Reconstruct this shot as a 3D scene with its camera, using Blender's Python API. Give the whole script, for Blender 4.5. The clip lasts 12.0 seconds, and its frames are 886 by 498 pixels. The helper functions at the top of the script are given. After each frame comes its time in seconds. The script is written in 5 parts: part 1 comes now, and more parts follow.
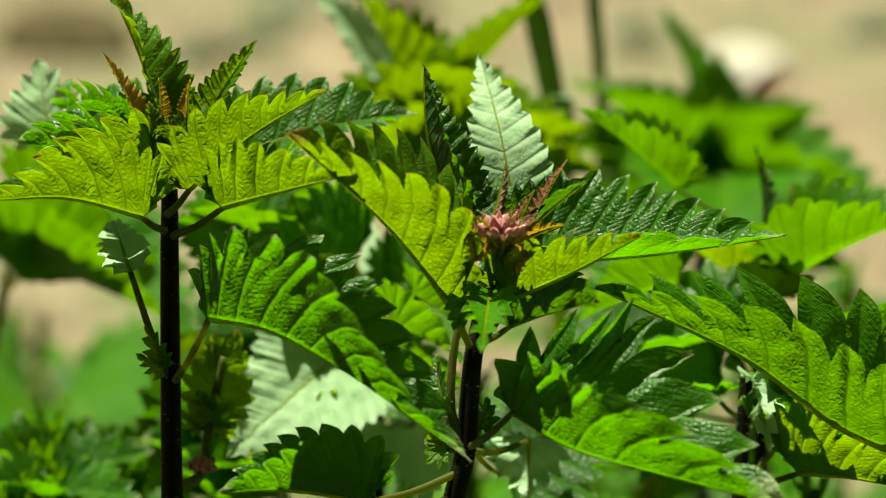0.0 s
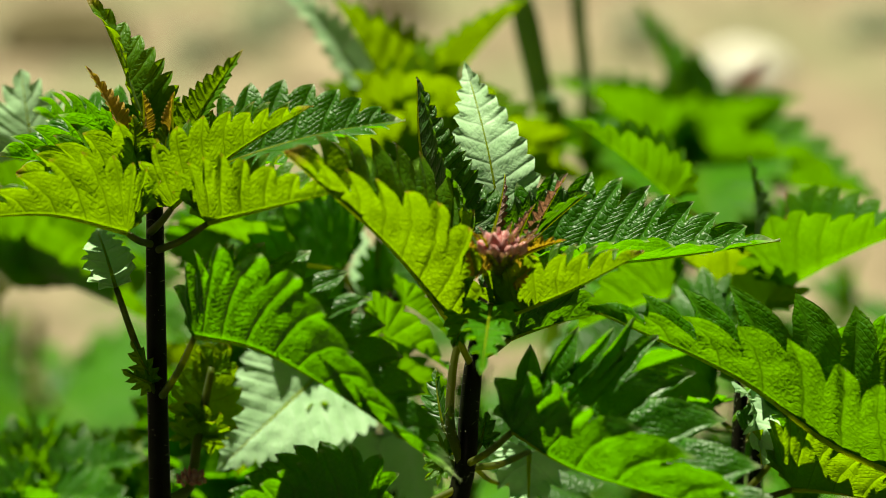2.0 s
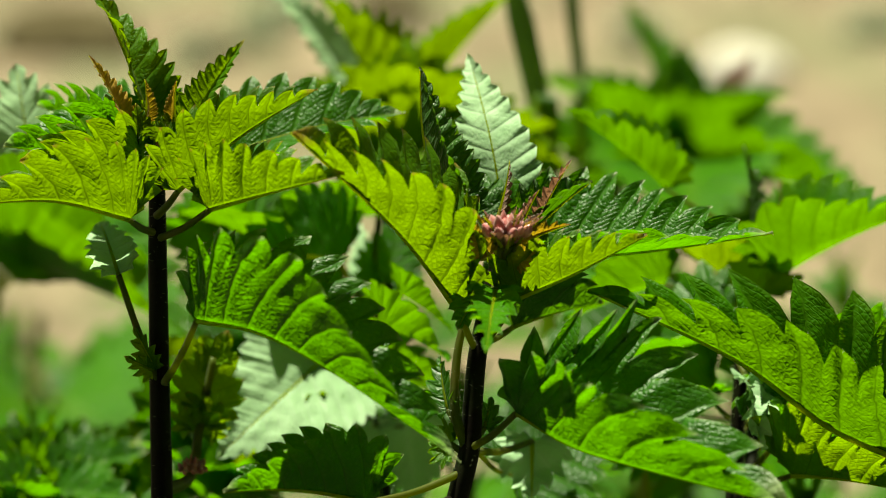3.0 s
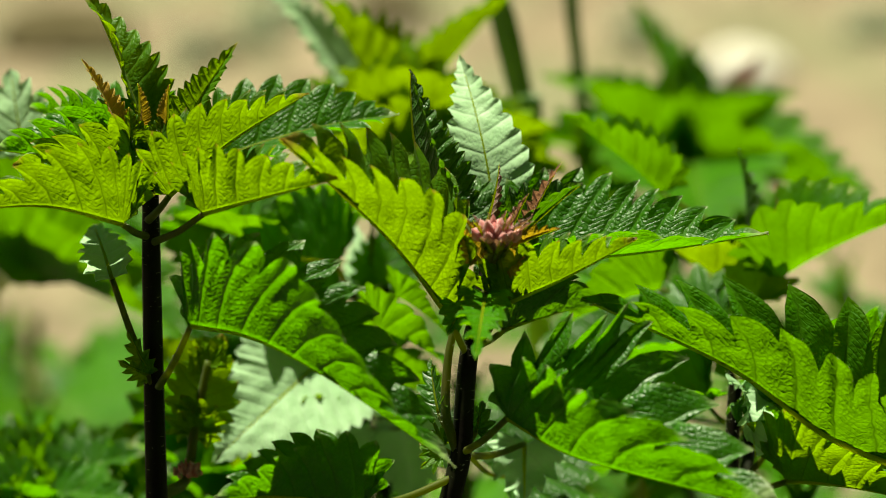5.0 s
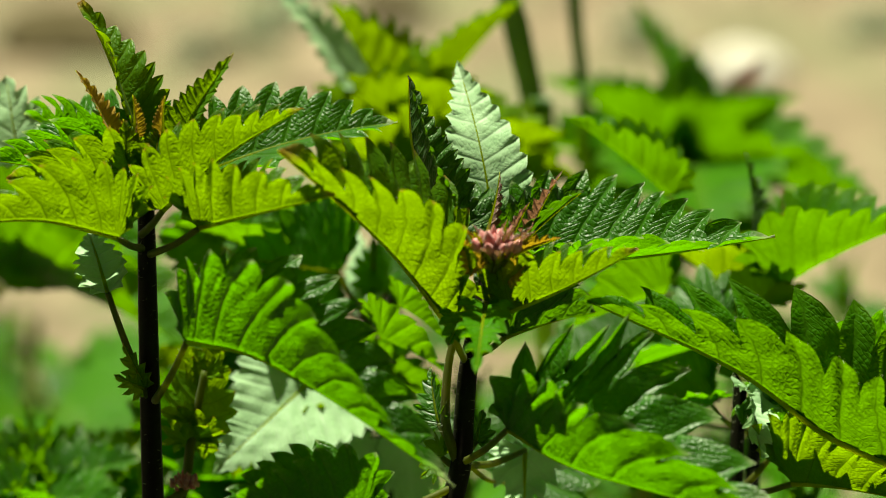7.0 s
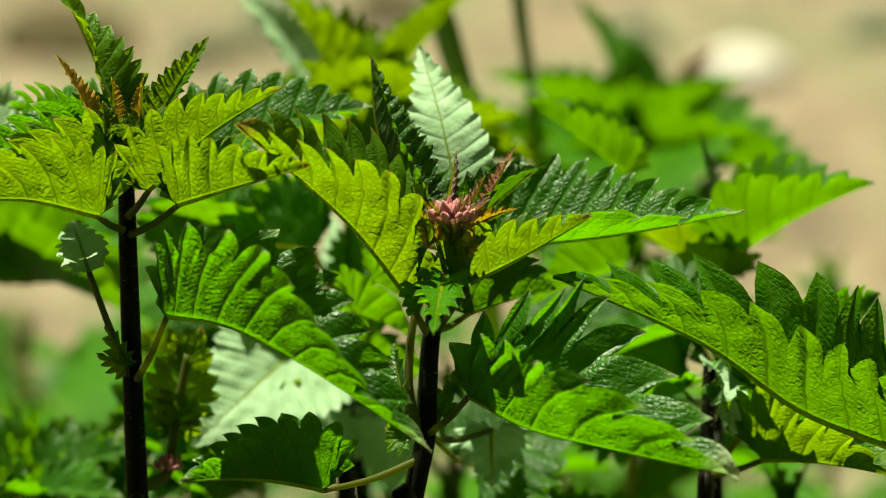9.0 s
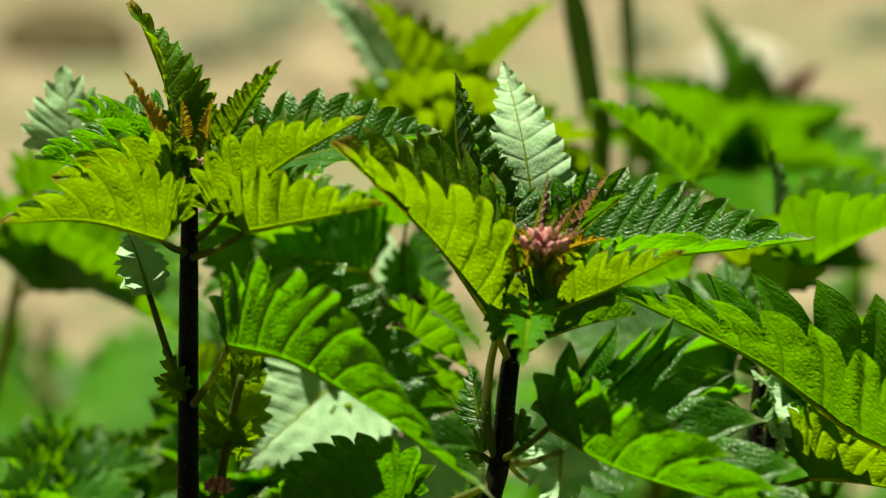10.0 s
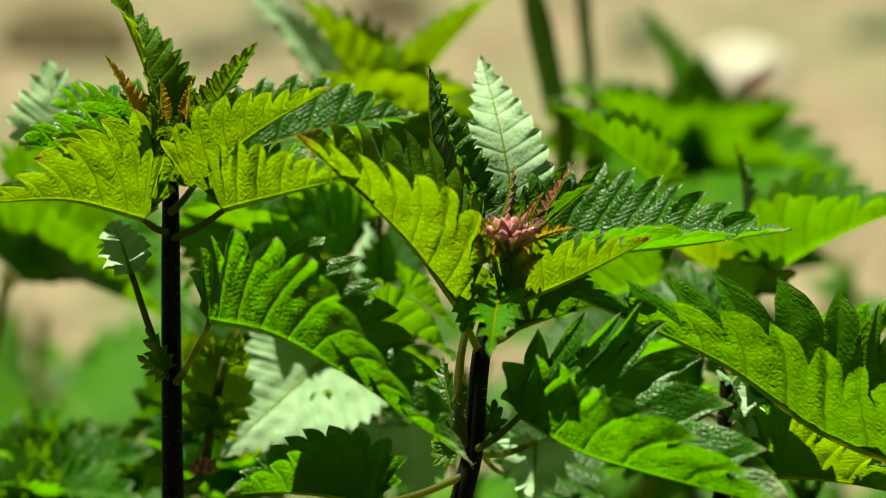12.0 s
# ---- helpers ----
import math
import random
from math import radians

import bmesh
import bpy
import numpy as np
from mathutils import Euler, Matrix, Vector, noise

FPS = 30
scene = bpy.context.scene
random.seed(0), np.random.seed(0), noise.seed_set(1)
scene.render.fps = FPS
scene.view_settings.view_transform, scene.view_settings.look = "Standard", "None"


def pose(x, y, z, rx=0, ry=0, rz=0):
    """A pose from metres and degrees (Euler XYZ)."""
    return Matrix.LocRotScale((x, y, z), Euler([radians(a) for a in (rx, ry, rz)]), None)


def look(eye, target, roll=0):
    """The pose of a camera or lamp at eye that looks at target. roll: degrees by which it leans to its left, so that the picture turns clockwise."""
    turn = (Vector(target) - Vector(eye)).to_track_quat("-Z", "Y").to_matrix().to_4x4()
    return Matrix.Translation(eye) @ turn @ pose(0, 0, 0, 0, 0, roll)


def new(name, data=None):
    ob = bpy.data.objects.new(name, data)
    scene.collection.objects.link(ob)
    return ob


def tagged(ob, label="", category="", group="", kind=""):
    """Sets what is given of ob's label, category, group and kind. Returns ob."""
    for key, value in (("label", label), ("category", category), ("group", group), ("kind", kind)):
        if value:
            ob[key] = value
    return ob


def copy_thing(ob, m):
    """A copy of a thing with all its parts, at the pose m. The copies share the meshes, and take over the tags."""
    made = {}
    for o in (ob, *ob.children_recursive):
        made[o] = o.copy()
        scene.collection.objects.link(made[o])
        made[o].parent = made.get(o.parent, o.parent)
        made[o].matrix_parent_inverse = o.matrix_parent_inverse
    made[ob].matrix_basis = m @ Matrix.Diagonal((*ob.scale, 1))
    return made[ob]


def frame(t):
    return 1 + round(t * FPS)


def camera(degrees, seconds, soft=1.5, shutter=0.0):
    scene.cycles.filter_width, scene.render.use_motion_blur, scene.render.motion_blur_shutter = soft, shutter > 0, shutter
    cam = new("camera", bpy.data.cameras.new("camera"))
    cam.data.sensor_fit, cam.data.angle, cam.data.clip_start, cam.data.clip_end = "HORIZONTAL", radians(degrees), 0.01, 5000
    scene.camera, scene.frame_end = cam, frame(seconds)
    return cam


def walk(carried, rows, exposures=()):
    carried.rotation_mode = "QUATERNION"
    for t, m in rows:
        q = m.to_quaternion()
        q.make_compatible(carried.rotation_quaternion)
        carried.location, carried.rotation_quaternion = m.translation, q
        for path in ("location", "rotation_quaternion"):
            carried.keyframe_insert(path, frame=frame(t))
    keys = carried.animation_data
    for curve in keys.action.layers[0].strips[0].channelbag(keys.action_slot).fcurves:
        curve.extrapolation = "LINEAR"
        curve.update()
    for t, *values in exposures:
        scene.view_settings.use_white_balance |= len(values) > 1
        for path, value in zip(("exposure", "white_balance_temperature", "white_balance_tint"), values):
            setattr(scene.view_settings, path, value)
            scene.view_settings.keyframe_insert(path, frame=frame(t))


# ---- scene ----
# A clump of young stinging nettles in a breeze, filmed from a tripod with a long lens.
LENS_DEGREES = 14.0
FOCUS = Vector((0.0, 0.0, 0.26))
TILT = 20.0
REACH = 0.65
EYE = FOCUS + REACH * Vector((0, -math.cos(radians(TILT)), math.sin(radians(TILT))))

cam = camera(LENS_DEGREES, 12.0, soft=0.65, shutter=0.5)
cam.data.dof.use_dof = True
cam.data.dof.focus_distance = REACH
cam.data.dof.aperture_fstop = 10.5
walk(cam, [(0.0, look(EYE, FOCUS)), (12.0, look(EYE, FOCUS))], exposures=[(0.0, 1.63, 7500, -7), (12.0, 1.63, 7500, -7)])

# ---- sky, sun, exposure ----
SUN_HEIGHT, SUN_TURN = 72.0, -32.0   # degrees up; degrees from straight ahead of the camera
world = bpy.data.worlds.new("sky")
world.use_nodes = True
scene.world = world
sky = world.node_tree.nodes.new("ShaderNodeTexSky")
sky.sky_type = "NISHITA"
sky.sun_disc = False
sky.sun_elevation = radians(SUN_HEIGHT)
sky.sun_rotation = radians(SUN_TURN)
background = world.node_tree.nodes["Background"]
background.inputs["Strength"].default_value = 0.0036
world.node_tree.links.new(sky.outputs["Color"], background.inputs["Color"])
sun_data = bpy.data.lights.new("sun", "SUN")
sun_data.energy, sun_data.angle, sun_data.color = 4.6, radians(0.53), (1.0, 0.96, 0.88)
sun = new("sun", sun_data)
ca = math.cos(radians(SUN_HEIGHT))
sun.matrix_world = look((10 * ca * math.sin(radians(SUN_TURN)), 10 * ca * math.cos(radians(SUN_TURN)), 10 * math.sin(radians(SUN_HEIGHT))), (0, 0, 0))


# ---- materials ----
def material(name):
    m = bpy.data.materials.new(name)
    m.use_nodes = True
    t = m.node_tree
    t.nodes.clear()
    return m, t


def node(t, kind, links=(), **values):
    n = t.nodes.new("ShaderNode" + kind)
    for key, value in values.items():
        n.inputs[key.replace("_", " ")].default_value = value
    for socket, source in links:
        t.links.new(source, n.inputs[socket])
    return n


def ramp(t, source, stops):
    n = t.nodes.new("ShaderNodeValToRGB")
    t.links.new(source, n.inputs["Fac"])
    while len(n.color_ramp.elements) < len(stops):
        n.color_ramp.elements.new(0.5)
    for e, (p, c) in zip(n.color_ramp.elements, stops):
        e.position, e.color = p, (*c, 1)
    return n.outputs["Color"]


def mix(t, fac, a, b, blend="MIX"):
    n = t.nodes.new("ShaderNodeMix")
    n.data_type, n.blend_type = "RGBA", blend
    for socket, v in ((n.inputs[0], fac), (n.inputs[6], a), (n.inputs[7], b)):
        if isinstance(v, (int, float)):
            socket.default_value = v
        elif isinstance(v, tuple):
            socket.default_value = (*v, 1)
        else:
            t.links.new(v, socket)
    return n.outputs[2]


def leaf_material(name, base, dark, vein, through_colour, share, gloss=0.45, relief=0.34, hair=0.02, coat=0.2, tip_tint=None):
    """A thin leaf: a glossy, downy face over a blade that lets sunlight through, with paler veins and puckered fields between them."""
    m, t = material(name)
    place = node(t, "TexCoord").outputs["Object"]
    vein_at = node(t, "Attribute")
    vein_at.attribute_name = "vein"
    tip_at = node(t, "Attribute")
    tip_at.attribute_name = "tip"
    info = node(t, "ObjectInfo")
    big = node(t, "TexNoise", [("Vector", place)], Scale=140.0, Detail=3.0)
    fine = node(t, "TexNoise", [("Vector", place)], Scale=1500.0, Detail=4.0)
    row_at = node(t, "Attribute")
    row_at.attribute_name = "row"
    jitter = node(t, "TexNoise", [("Vector", place)], Scale=420.0, Detail=1.0)

    def calc(op, x, y=0.0, z=None):
        n = t.nodes.new("ShaderNodeMath")
        n.operation = op
        for i, q in enumerate((x, y) if z is None else (x, y, z)):
            if isinstance(q, (int, float)):
                n.inputs[i].default_value = q
            else:
                t.links.new(q, n.inputs[i])
        return n.outputs[0]

    wob = calc("MULTIPLY_ADD", jitter.outputs["Fac"], 0.5, -0.25)
    beside = calc("MULTIPLY", calc("ABSOLUTE", calc("SUBTRACT", calc("FRACT", calc("ADD", row_at.outputs["Fac"], calc("MULTIPLY", wob, 0.35))), 0.5)), 2.0)
    cells = node(t, "TexVoronoi", [("Vector", place)], Scale=820.0)
    cells.feature = "DISTANCE_TO_EDGE"
    dome = calc("MINIMUM", calc("MULTIPLY", cells.outputs["Distance"], 3.2), 1.0)
    across_at = node(t, "Attribute")
    across_at.attribute_name = "across"
    rung = calc("ADD", calc("MULTIPLY_ADD", beside, 1.5, across_at.outputs["Fac"]), calc("MULTIPLY", wob, 2.6))
    rung = calc("SUBTRACT", 1.0, calc("POWER", calc("ABSOLUTE", calc("MULTIPLY_ADD", calc("FRACT", rung), 2.0, -1.0)), 6.0))
    between = calc("MULTIPLY", calc("MULTIPLY_ADD", dome, 0.4, 0.6), calc("MULTIPLY_ADD", rung, 0.45, 0.55))
    line = calc("MAXIMUM", calc("SUBTRACT", 1.0, calc("MULTIPLY", beside, 9.0)), 0.0)
    spine = calc("MAXIMUM", calc("SUBTRACT", 1.0, calc("MULTIPLY", across_at.outputs["Fac"], 2.6)), 0.0)
    line = calc("MULTIPLY", line, calc("SUBTRACT", 1.0, spine))
    twig = calc("MAXIMUM", calc("MULTIPLY", calc("SUBTRACT", 1.0, rung), 0.55), calc("MULTIPLY", calc("SUBTRACT", 1.0, dome), 0.3))
    pillow = calc("MULTIPLY", calc("SUBTRACT", 1.0, calc("POWER", calc("SUBTRACT", 1.0, beside), 6.0)), between)
    net = calc("SUBTRACT", 1.0, pillow)
    colour = mix(t, ramp(t, big.outputs["Fac"], [(0.35, (0, 0, 0)), (0.65, (1, 1, 1))]), dark, base)
    colour = mix(t, 0.25, colour, ramp(t, fine.outputs["Fac"], [(0.3, dark), (0.7, base)]))
    nf = node(t, "Math", [(0, net)])
    nf.operation = "MULTIPLY"
    nf.inputs[1].default_value = 0.4
    v2 = node(t, "Math", [(0, vein_at.outputs["Fac"]), (1, nf.outputs[0])])
    v2.operation = "MAXIMUM"
    colour = mix(t, v2.outputs[0], colour, vein)
    trans = mix(t, ramp(t, big.outputs["Fac"], [(0.3, (0, 0, 0)), (0.7, (1, 1, 1))]), tuple(0.72 * c for c in through_colour), through_colour)
    trans = mix(t, calc("MAXIMUM", calc("MULTIPLY", line, 0.9), twig), trans, tuple(0.3 * c for c in through_colour))
    if tip_tint:
        tp = ramp(t, tip_at.outputs["Fac"], [(0.6, (0, 0, 0)), (1.0, (1, 1, 1))])
        colour = mix(t, tp, colour, tip_tint)
        trans = mix(t, tp, trans, tip_tint)
    hsv = node(t, "HueSaturation", [("Color", colour)])
    vary = node(t, "MapRange", [("Value", info.outputs["Random"])])
    vary.inputs["To Min"].default_value, vary.inputs["To Max"].default_value = 0.8, 1.15
    t.links.new(vary.outputs["Result"], hsv.inputs["Value"])
    height = node(t, "Math", [(0, fine.outputs["Fac"])])
    height.operation = "MULTIPLY"
    height.inputs[1].default_value = 0.35
    h2 = node(t, "Math", [(0, height.outputs[0]), (1, pillow)])
    h2.operation = "ADD"
    h3 = node(t, "Math", [(0, h2.outputs[0]), (1, vein_at.outputs["Fac"])])
    h3.operation = "SUBTRACT"
    bump = node(t, "Bump", [("Height", h3.outputs[0])], Strength=relief, Distance=0.0008)
    face = node(t, "BsdfPrincipled", [("Base Color", hsv.outputs["Color"]), ("Normal", bump.outputs["Normal"])], Roughness=gloss)
    face.inputs["Specular IOR Level"].default_value = coat
    face.inputs["Sheen Weight"].default_value = hair
    face.inputs["Sheen Roughness"].default_value = 0.4
    lit = node(t, "BsdfTranslucent", [("Color", trans), ("Normal", bump.outputs["Normal"])])
    both = node(t, "MixShader", [(1, face.outputs[0]), (2, lit.outputs[0])], Fac=share)
    out = node(t, "OutputMaterial", [("Surface", both.outputs[0])])
    return m


def skin_material(name, a, b, scale, gloss=0.45, relief=0.3, sheen=0.2, lit=None, share=0.0, shine=0.2):
    """A plain plant skin with two colours in streaks, for stems, stalks and buds."""
    m, t = material(name)
    place = node(t, "TexCoord").outputs["Object"]
    n1 = node(t, "TexNoise", [("Vector", place)], Scale=scale, Detail=4.0)
    n2 = node(t, "TexNoise", [("Vector", place)], Scale=scale * 9, Detail=3.0)
    colour = mix(t, ramp(t, n1.outputs["Fac"], [(0.4, (0, 0, 0)), (0.62, (1, 1, 1))]), a, b)
    colour = mix(t, 0.3, colour, ramp(t, n2.outputs["Fac"], [(0.3, a), (0.7, b)]))
    bump = node(t, "Bump", [("Height", n2.outputs["Fac"])], Strength=relief, Distance=0.0003)
    p = node(t, "BsdfPrincipled", [("Base Color", colour), ("Normal", bump.outputs["Normal"])], Roughness=gloss)
    p.inputs["Sheen Weight"].default_value = sheen
    p.inputs["Specular IOR Level"].default_value = shine
    end = p
    if lit:
        tr = node(t, "BsdfTranslucent", Color=(*lit, 1))
        end = node(t, "MixShader", [(1, p.outputs[0]), (2, tr.outputs[0])], Fac=share)
    node(t, "OutputMaterial", [("Surface", end.outputs[0])])
    return m


def ground_material():
    m, t = material("dry_earth")
    place = node(t, "TexCoord").outputs["Object"]
    flat = node(t, "Mapping", [("Vector", place)])
    flat.inputs["Scale"].default_value = (1.0, 0.8, 1.0)
    n1 = node(t, "TexNoise", [("Vector", flat.outputs[0])], Scale=24.0, Detail=4.0)
    n2 = node(t, "TexNoise", [("Vector", flat.outputs[0])], Scale=11.0, Detail=3.0, Distortion=0.4)
    n3 = node(t, "TexNoise", [("Vector", place)], Scale=160.0, Detail=6.0)
    colour = ramp(t, n1.outputs["Fac"], [(0.34, (0.043, 0.030, 0.015)), (0.45, (0.099, 0.074, 0.040)), (0.56, (0.155, 0.117, 0.069)), (0.68, (0.215, 0.172, 0.112))])
    moss = ramp(t, n2.outputs["Fac"], [(0.46, (0, 0, 0)), (0.62, (1, 1, 1))])
    colour = mix(t, moss, colour, (0.099, 0.107, 0.047))
    colour = mix(t, 0.3, colour, ramp(t, n3.outputs["Fac"], [(0.3, (0.08, 0.058, 0.032)), (0.7, (0.2, 0.155, 0.095))]))
    bump = node(t, "Bump", [("Height", n3.outputs["Fac"])], Strength=0.7, Distance=0.004)
    p = node(t, "BsdfPrincipled", [("Base Color", colour), ("Normal", bump.outputs["Normal"])], Roughness=0.92)
    node(t, "OutputMaterial", [("Surface", p.outputs[0])])
    return m


LEAF = leaf_material("nettle_leaf", (0.03, 0.13, 0.0015), (0.015, 0.085, 0.001), (0.05, 0.15, 0.004), (0.135, 0.41, 0.0004), 0.54, gloss=0.4, relief=0.45, coat=0.38, tip_tint=(0.3, 0.35, 0.18))
YOUNG = leaf_material("young_leaf", (0.055, 0.16, 0.0015), (0.032, 0.11, 0.0013), (0.085, 0.185, 0.005), (0.26, 0.45, 0.001), 0.52, relief=0.34, coat=0.24, tip_tint=(0.26, 0.15, 0.03))
FRESH = leaf_material("fresh_leaf", (0.042, 0.18, 0.0013), (0.025, 0.12, 0.0013), (0.065, 0.17, 0.004), (0.16, 0.39, 0.0004), 0.5, gloss=0.46, relief=0.42, coat=0.12)
YELLOW = leaf_material("yellowish_leaf", (0.11, 0.24, 0.0026), (0.075, 0.185, 0.002), (0.1, 0.185, 0.005), (0.26, 0.42, 0.0006), 0.52, gloss=0.5, coat=0.07)
DARK = leaf_material("puckered_leaf", (0.036, 0.13, 0.009), (0.02, 0.08, 0.0045), (0.06, 0.1, 0.026), (0.12, 0.32, 0.006), 0.4, gloss=0.42, relief=0.6, hair=0.05, coat=0.35, tip_tint=(0.08, 0.1, 0.04))
PALE = leaf_material("pale_underside", (0.4, 0.6, 0.34), (0.31, 0.52, 0.26), (0.46, 0.64, 0.4), (0.36, 0.6, 0.26), 0.42, gloss=0.5, relief=0.2, hair=0.1)
RUSTY = leaf_material("rusty_shoot", (0.26, 0.14, 0.03), (0.17, 0.13, 0.02), (0.21, 0.14, 0.04), (0.46, 0.3, 0.015), 0.5, relief=0.4, hair=0.1, tip_tint=(0.2, 0.09, 0.045))
AMBER = leaf_material("amber_shoot", (0.42, 0.25, 0.04), (0.3, 0.2, 0.03), (0.4, 0.26, 0.06), (0.5, 0.34, 0.02), 0.5, relief=0.4, hair=0.1, tip_tint=(0.34, 0.15, 0.07))
PURPLE = leaf_material("purple_shoot", (0.26, 0.13, 0.1), (0.14, 0.09, 0.04), (0.32, 0.2, 0.18), (0.42, 0.2, 0.1), 0.4, relief=0.5, hair=0.35, tip_tint=(0.3, 0.22, 0.22))
PINK = skin_material("pink_bud", (0.42, 0.1, 0.1), (0.6, 0.33, 0.3), 700.0, gloss=0.22, sheen=0.4, lit=(0.48, 0.16, 0.12), share=0.25)
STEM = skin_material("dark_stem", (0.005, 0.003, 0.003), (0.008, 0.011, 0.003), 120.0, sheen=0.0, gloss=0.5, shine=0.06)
STALK = skin_material("green_stalk", (0.05, 0.085, 0.006), (0.075, 0.07, 0.012), 200.0, sheen=0.05, lit=(0.34, 0.38, 0.03), share=0.45)
RIB = skin_material("leaf_rib", (0.14, 0.2, 0.009), (0.18, 0.22, 0.012), 300.0, sheen=0.02, lit=(0.6, 0.66, 0.02), share=0.75)
HAIR = skin_material("sting", (0.3, 0.34, 0.2), (0.36, 0.38, 0.26), 300.0, gloss=0.4, lit=(0.4, 0.45, 0.25), share=0.4)
GRASS = leaf_material("grass_blade", (0.04, 0.1, 0.01), (0.02, 0.066, 0.008), (0.06, 0.13, 0.02), (0.2, 0.36, 0.014), 0.42, relief=0.1)
EARTH = ground_material()
STONE = skin_material("pale_stone", (0.38, 0.36, 0.31), (0.44, 0.42, 0.37), 30.0, gloss=0.8, sheen=0.0)
PEBBLE = skin_material("pebbles", (0.15, 0.115, 0.08), (0.25, 0.2, 0.15), 12.0, gloss=0.9, sheen=0.0)
CLOD = skin_material("dark_clod", (0.04, 0.033, 0.014), (0.08, 0.063, 0.027), 25.0, gloss=0.95, sheen=0.0)
WEED = leaf_material("grey_weed", (0.34, 0.36, 0.26), (0.28, 0.31, 0.2), (0.35, 0.38, 0.28), (0.4, 0.44, 0.27), 0.45, relief=0.1)


# ---- mesh helpers ----
def mesh_of(name, verts, faces, mat, smooth=True, attributes=()):
    me = bpy.data.meshes.new(name)
    me.from_pydata(verts, [], faces)
    me.materials.append(mat)
    if smooth:
        me.polygons.foreach_set("use_smooth", [True] * len(me.polygons))
    for key, values in attributes:
        a = me.attributes.new(key, "FLOAT", "POINT")
        a.data.foreach_set("value", values)
    me.update()
    return me


def part(name, me, parent, where=(0, 0, 0), label=""):
    ob = new(name, me)
    ob.parent = parent
    ob.location = where
    if label:
        ob["label"] = label
    return ob


def spline(points, steps):
    """A smooth line through the points."""
    pts = [Vector(p) for p in points]
    pts = [2 * pts[0] - pts[1]] + pts + [2 * pts[-1] - pts[-2]]
    line = []
    for i in range(1, len(pts) - 2):
        a, b, c, d = pts[i - 1:i + 3]
        for s in range(steps):
            u = s / steps
            line.append(0.5 * (2 * b + u * (c - a) + u * u * (2 * a - 5 * b + 4 * c - d) + u ** 3 * (3 * b - 3 * c + d - a)))
    line.append(pts[-2])
    return line


def tube(line, radii, sides=10, ridge=0.0):
    """A closed tube along a line; ridge lifts four long ribs."""
    verts, faces = [], []
    n = len(line)
    side = Vector((1, 0.13, 0.07))
    for i, p in enumerate(line):
        way = (line[min(i + 1, n - 1)] - line[max(i - 1, 0)]).normalized()
        side = (side - way * side.dot(way)).normalized()
        up = way.cross(side)
        for k in range(sides):
            a = 2 * math.pi * k / sides
            r = radii[i] * (1 + ridge * math.cos(4 * a))
            verts.append(p + r * (math.cos(a) * side + math.sin(a) * up))
    for i in range(n - 1):
        for k in range(sides):
            a, b = i * sides + k, i * sides + (k + 1) % sides
            faces.append((a, b, b + sides, a + sides))
    faces.append(tuple(reversed(range(sides))))
    faces.append(tuple(range((n - 1) * sides, n * sides)))
    return verts, faces


def stings(line, radii, count, length, rng):
    """Fine stiff hairs standing off a stalk."""
    verts, faces = [], []
    for _ in range(count):
        i = rng.randrange(1, len(line) - 1)
        way = (line[i + 1] - line[i - 1]).normalized()
        out = Vector((rng.uniform(-1, 1), rng.uniform(-1, 1), rng.uniform(-1, 1)))
        out = (out - way * out.dot(way)).normalized()
        tilt = (out + way * rng.uniform(-0.1, 0.5)).normalized()
        p = line[i].lerp(line[i + 1], rng.random()) + out * radii[i] * 0.9
        side = way.cross(out) * 0.00003
        other = way * 0.00003
        k = len(verts)
        verts += [p + side, p - side * 0.5 + other, p - side * 0.5 - other, p + tilt * length * rng.uniform(0.5, 1.2)]
        faces += [(k, k + 1, k + 3), (k + 1, k + 2, k + 3), (k + 2, k, k + 3)]
    return verts, faces


def fold_at(fold, u):
    """A fold angle at u along the leaf: one number, or a pair for base and tip."""
    return fold if isinstance(fold, (int, float)) else fold[0] + (fold[1] - fold[0]) * min(1.0, max(0.0, u))


def outline(length, half, heart, round_, widest, steps=240):
    """The smooth outline of one half of a blade: points (x, y) from the base lobe to the tip, even along the margin."""
    pts = []
    power = math.log(0.5) / math.log(widest)
    for i in range(steps + 1):
        s = (i / steps) ** 2.2
        y = half * math.sin(math.pi * s ** power) ** 0.9 * (1 - 0.25 * s) ** (round_ - 0.6) if 0 < s < 1 else 0.0
        pts.append((length * s - 0.4 * heart * half * math.sin(math.pi * min(1.0, (s / 0.3) ** 0.5)), y))
    run = [0.0]
    for a, b in zip(pts, pts[1:]):
        run.append(run[-1] + math.dist(a, b))
    return pts, run


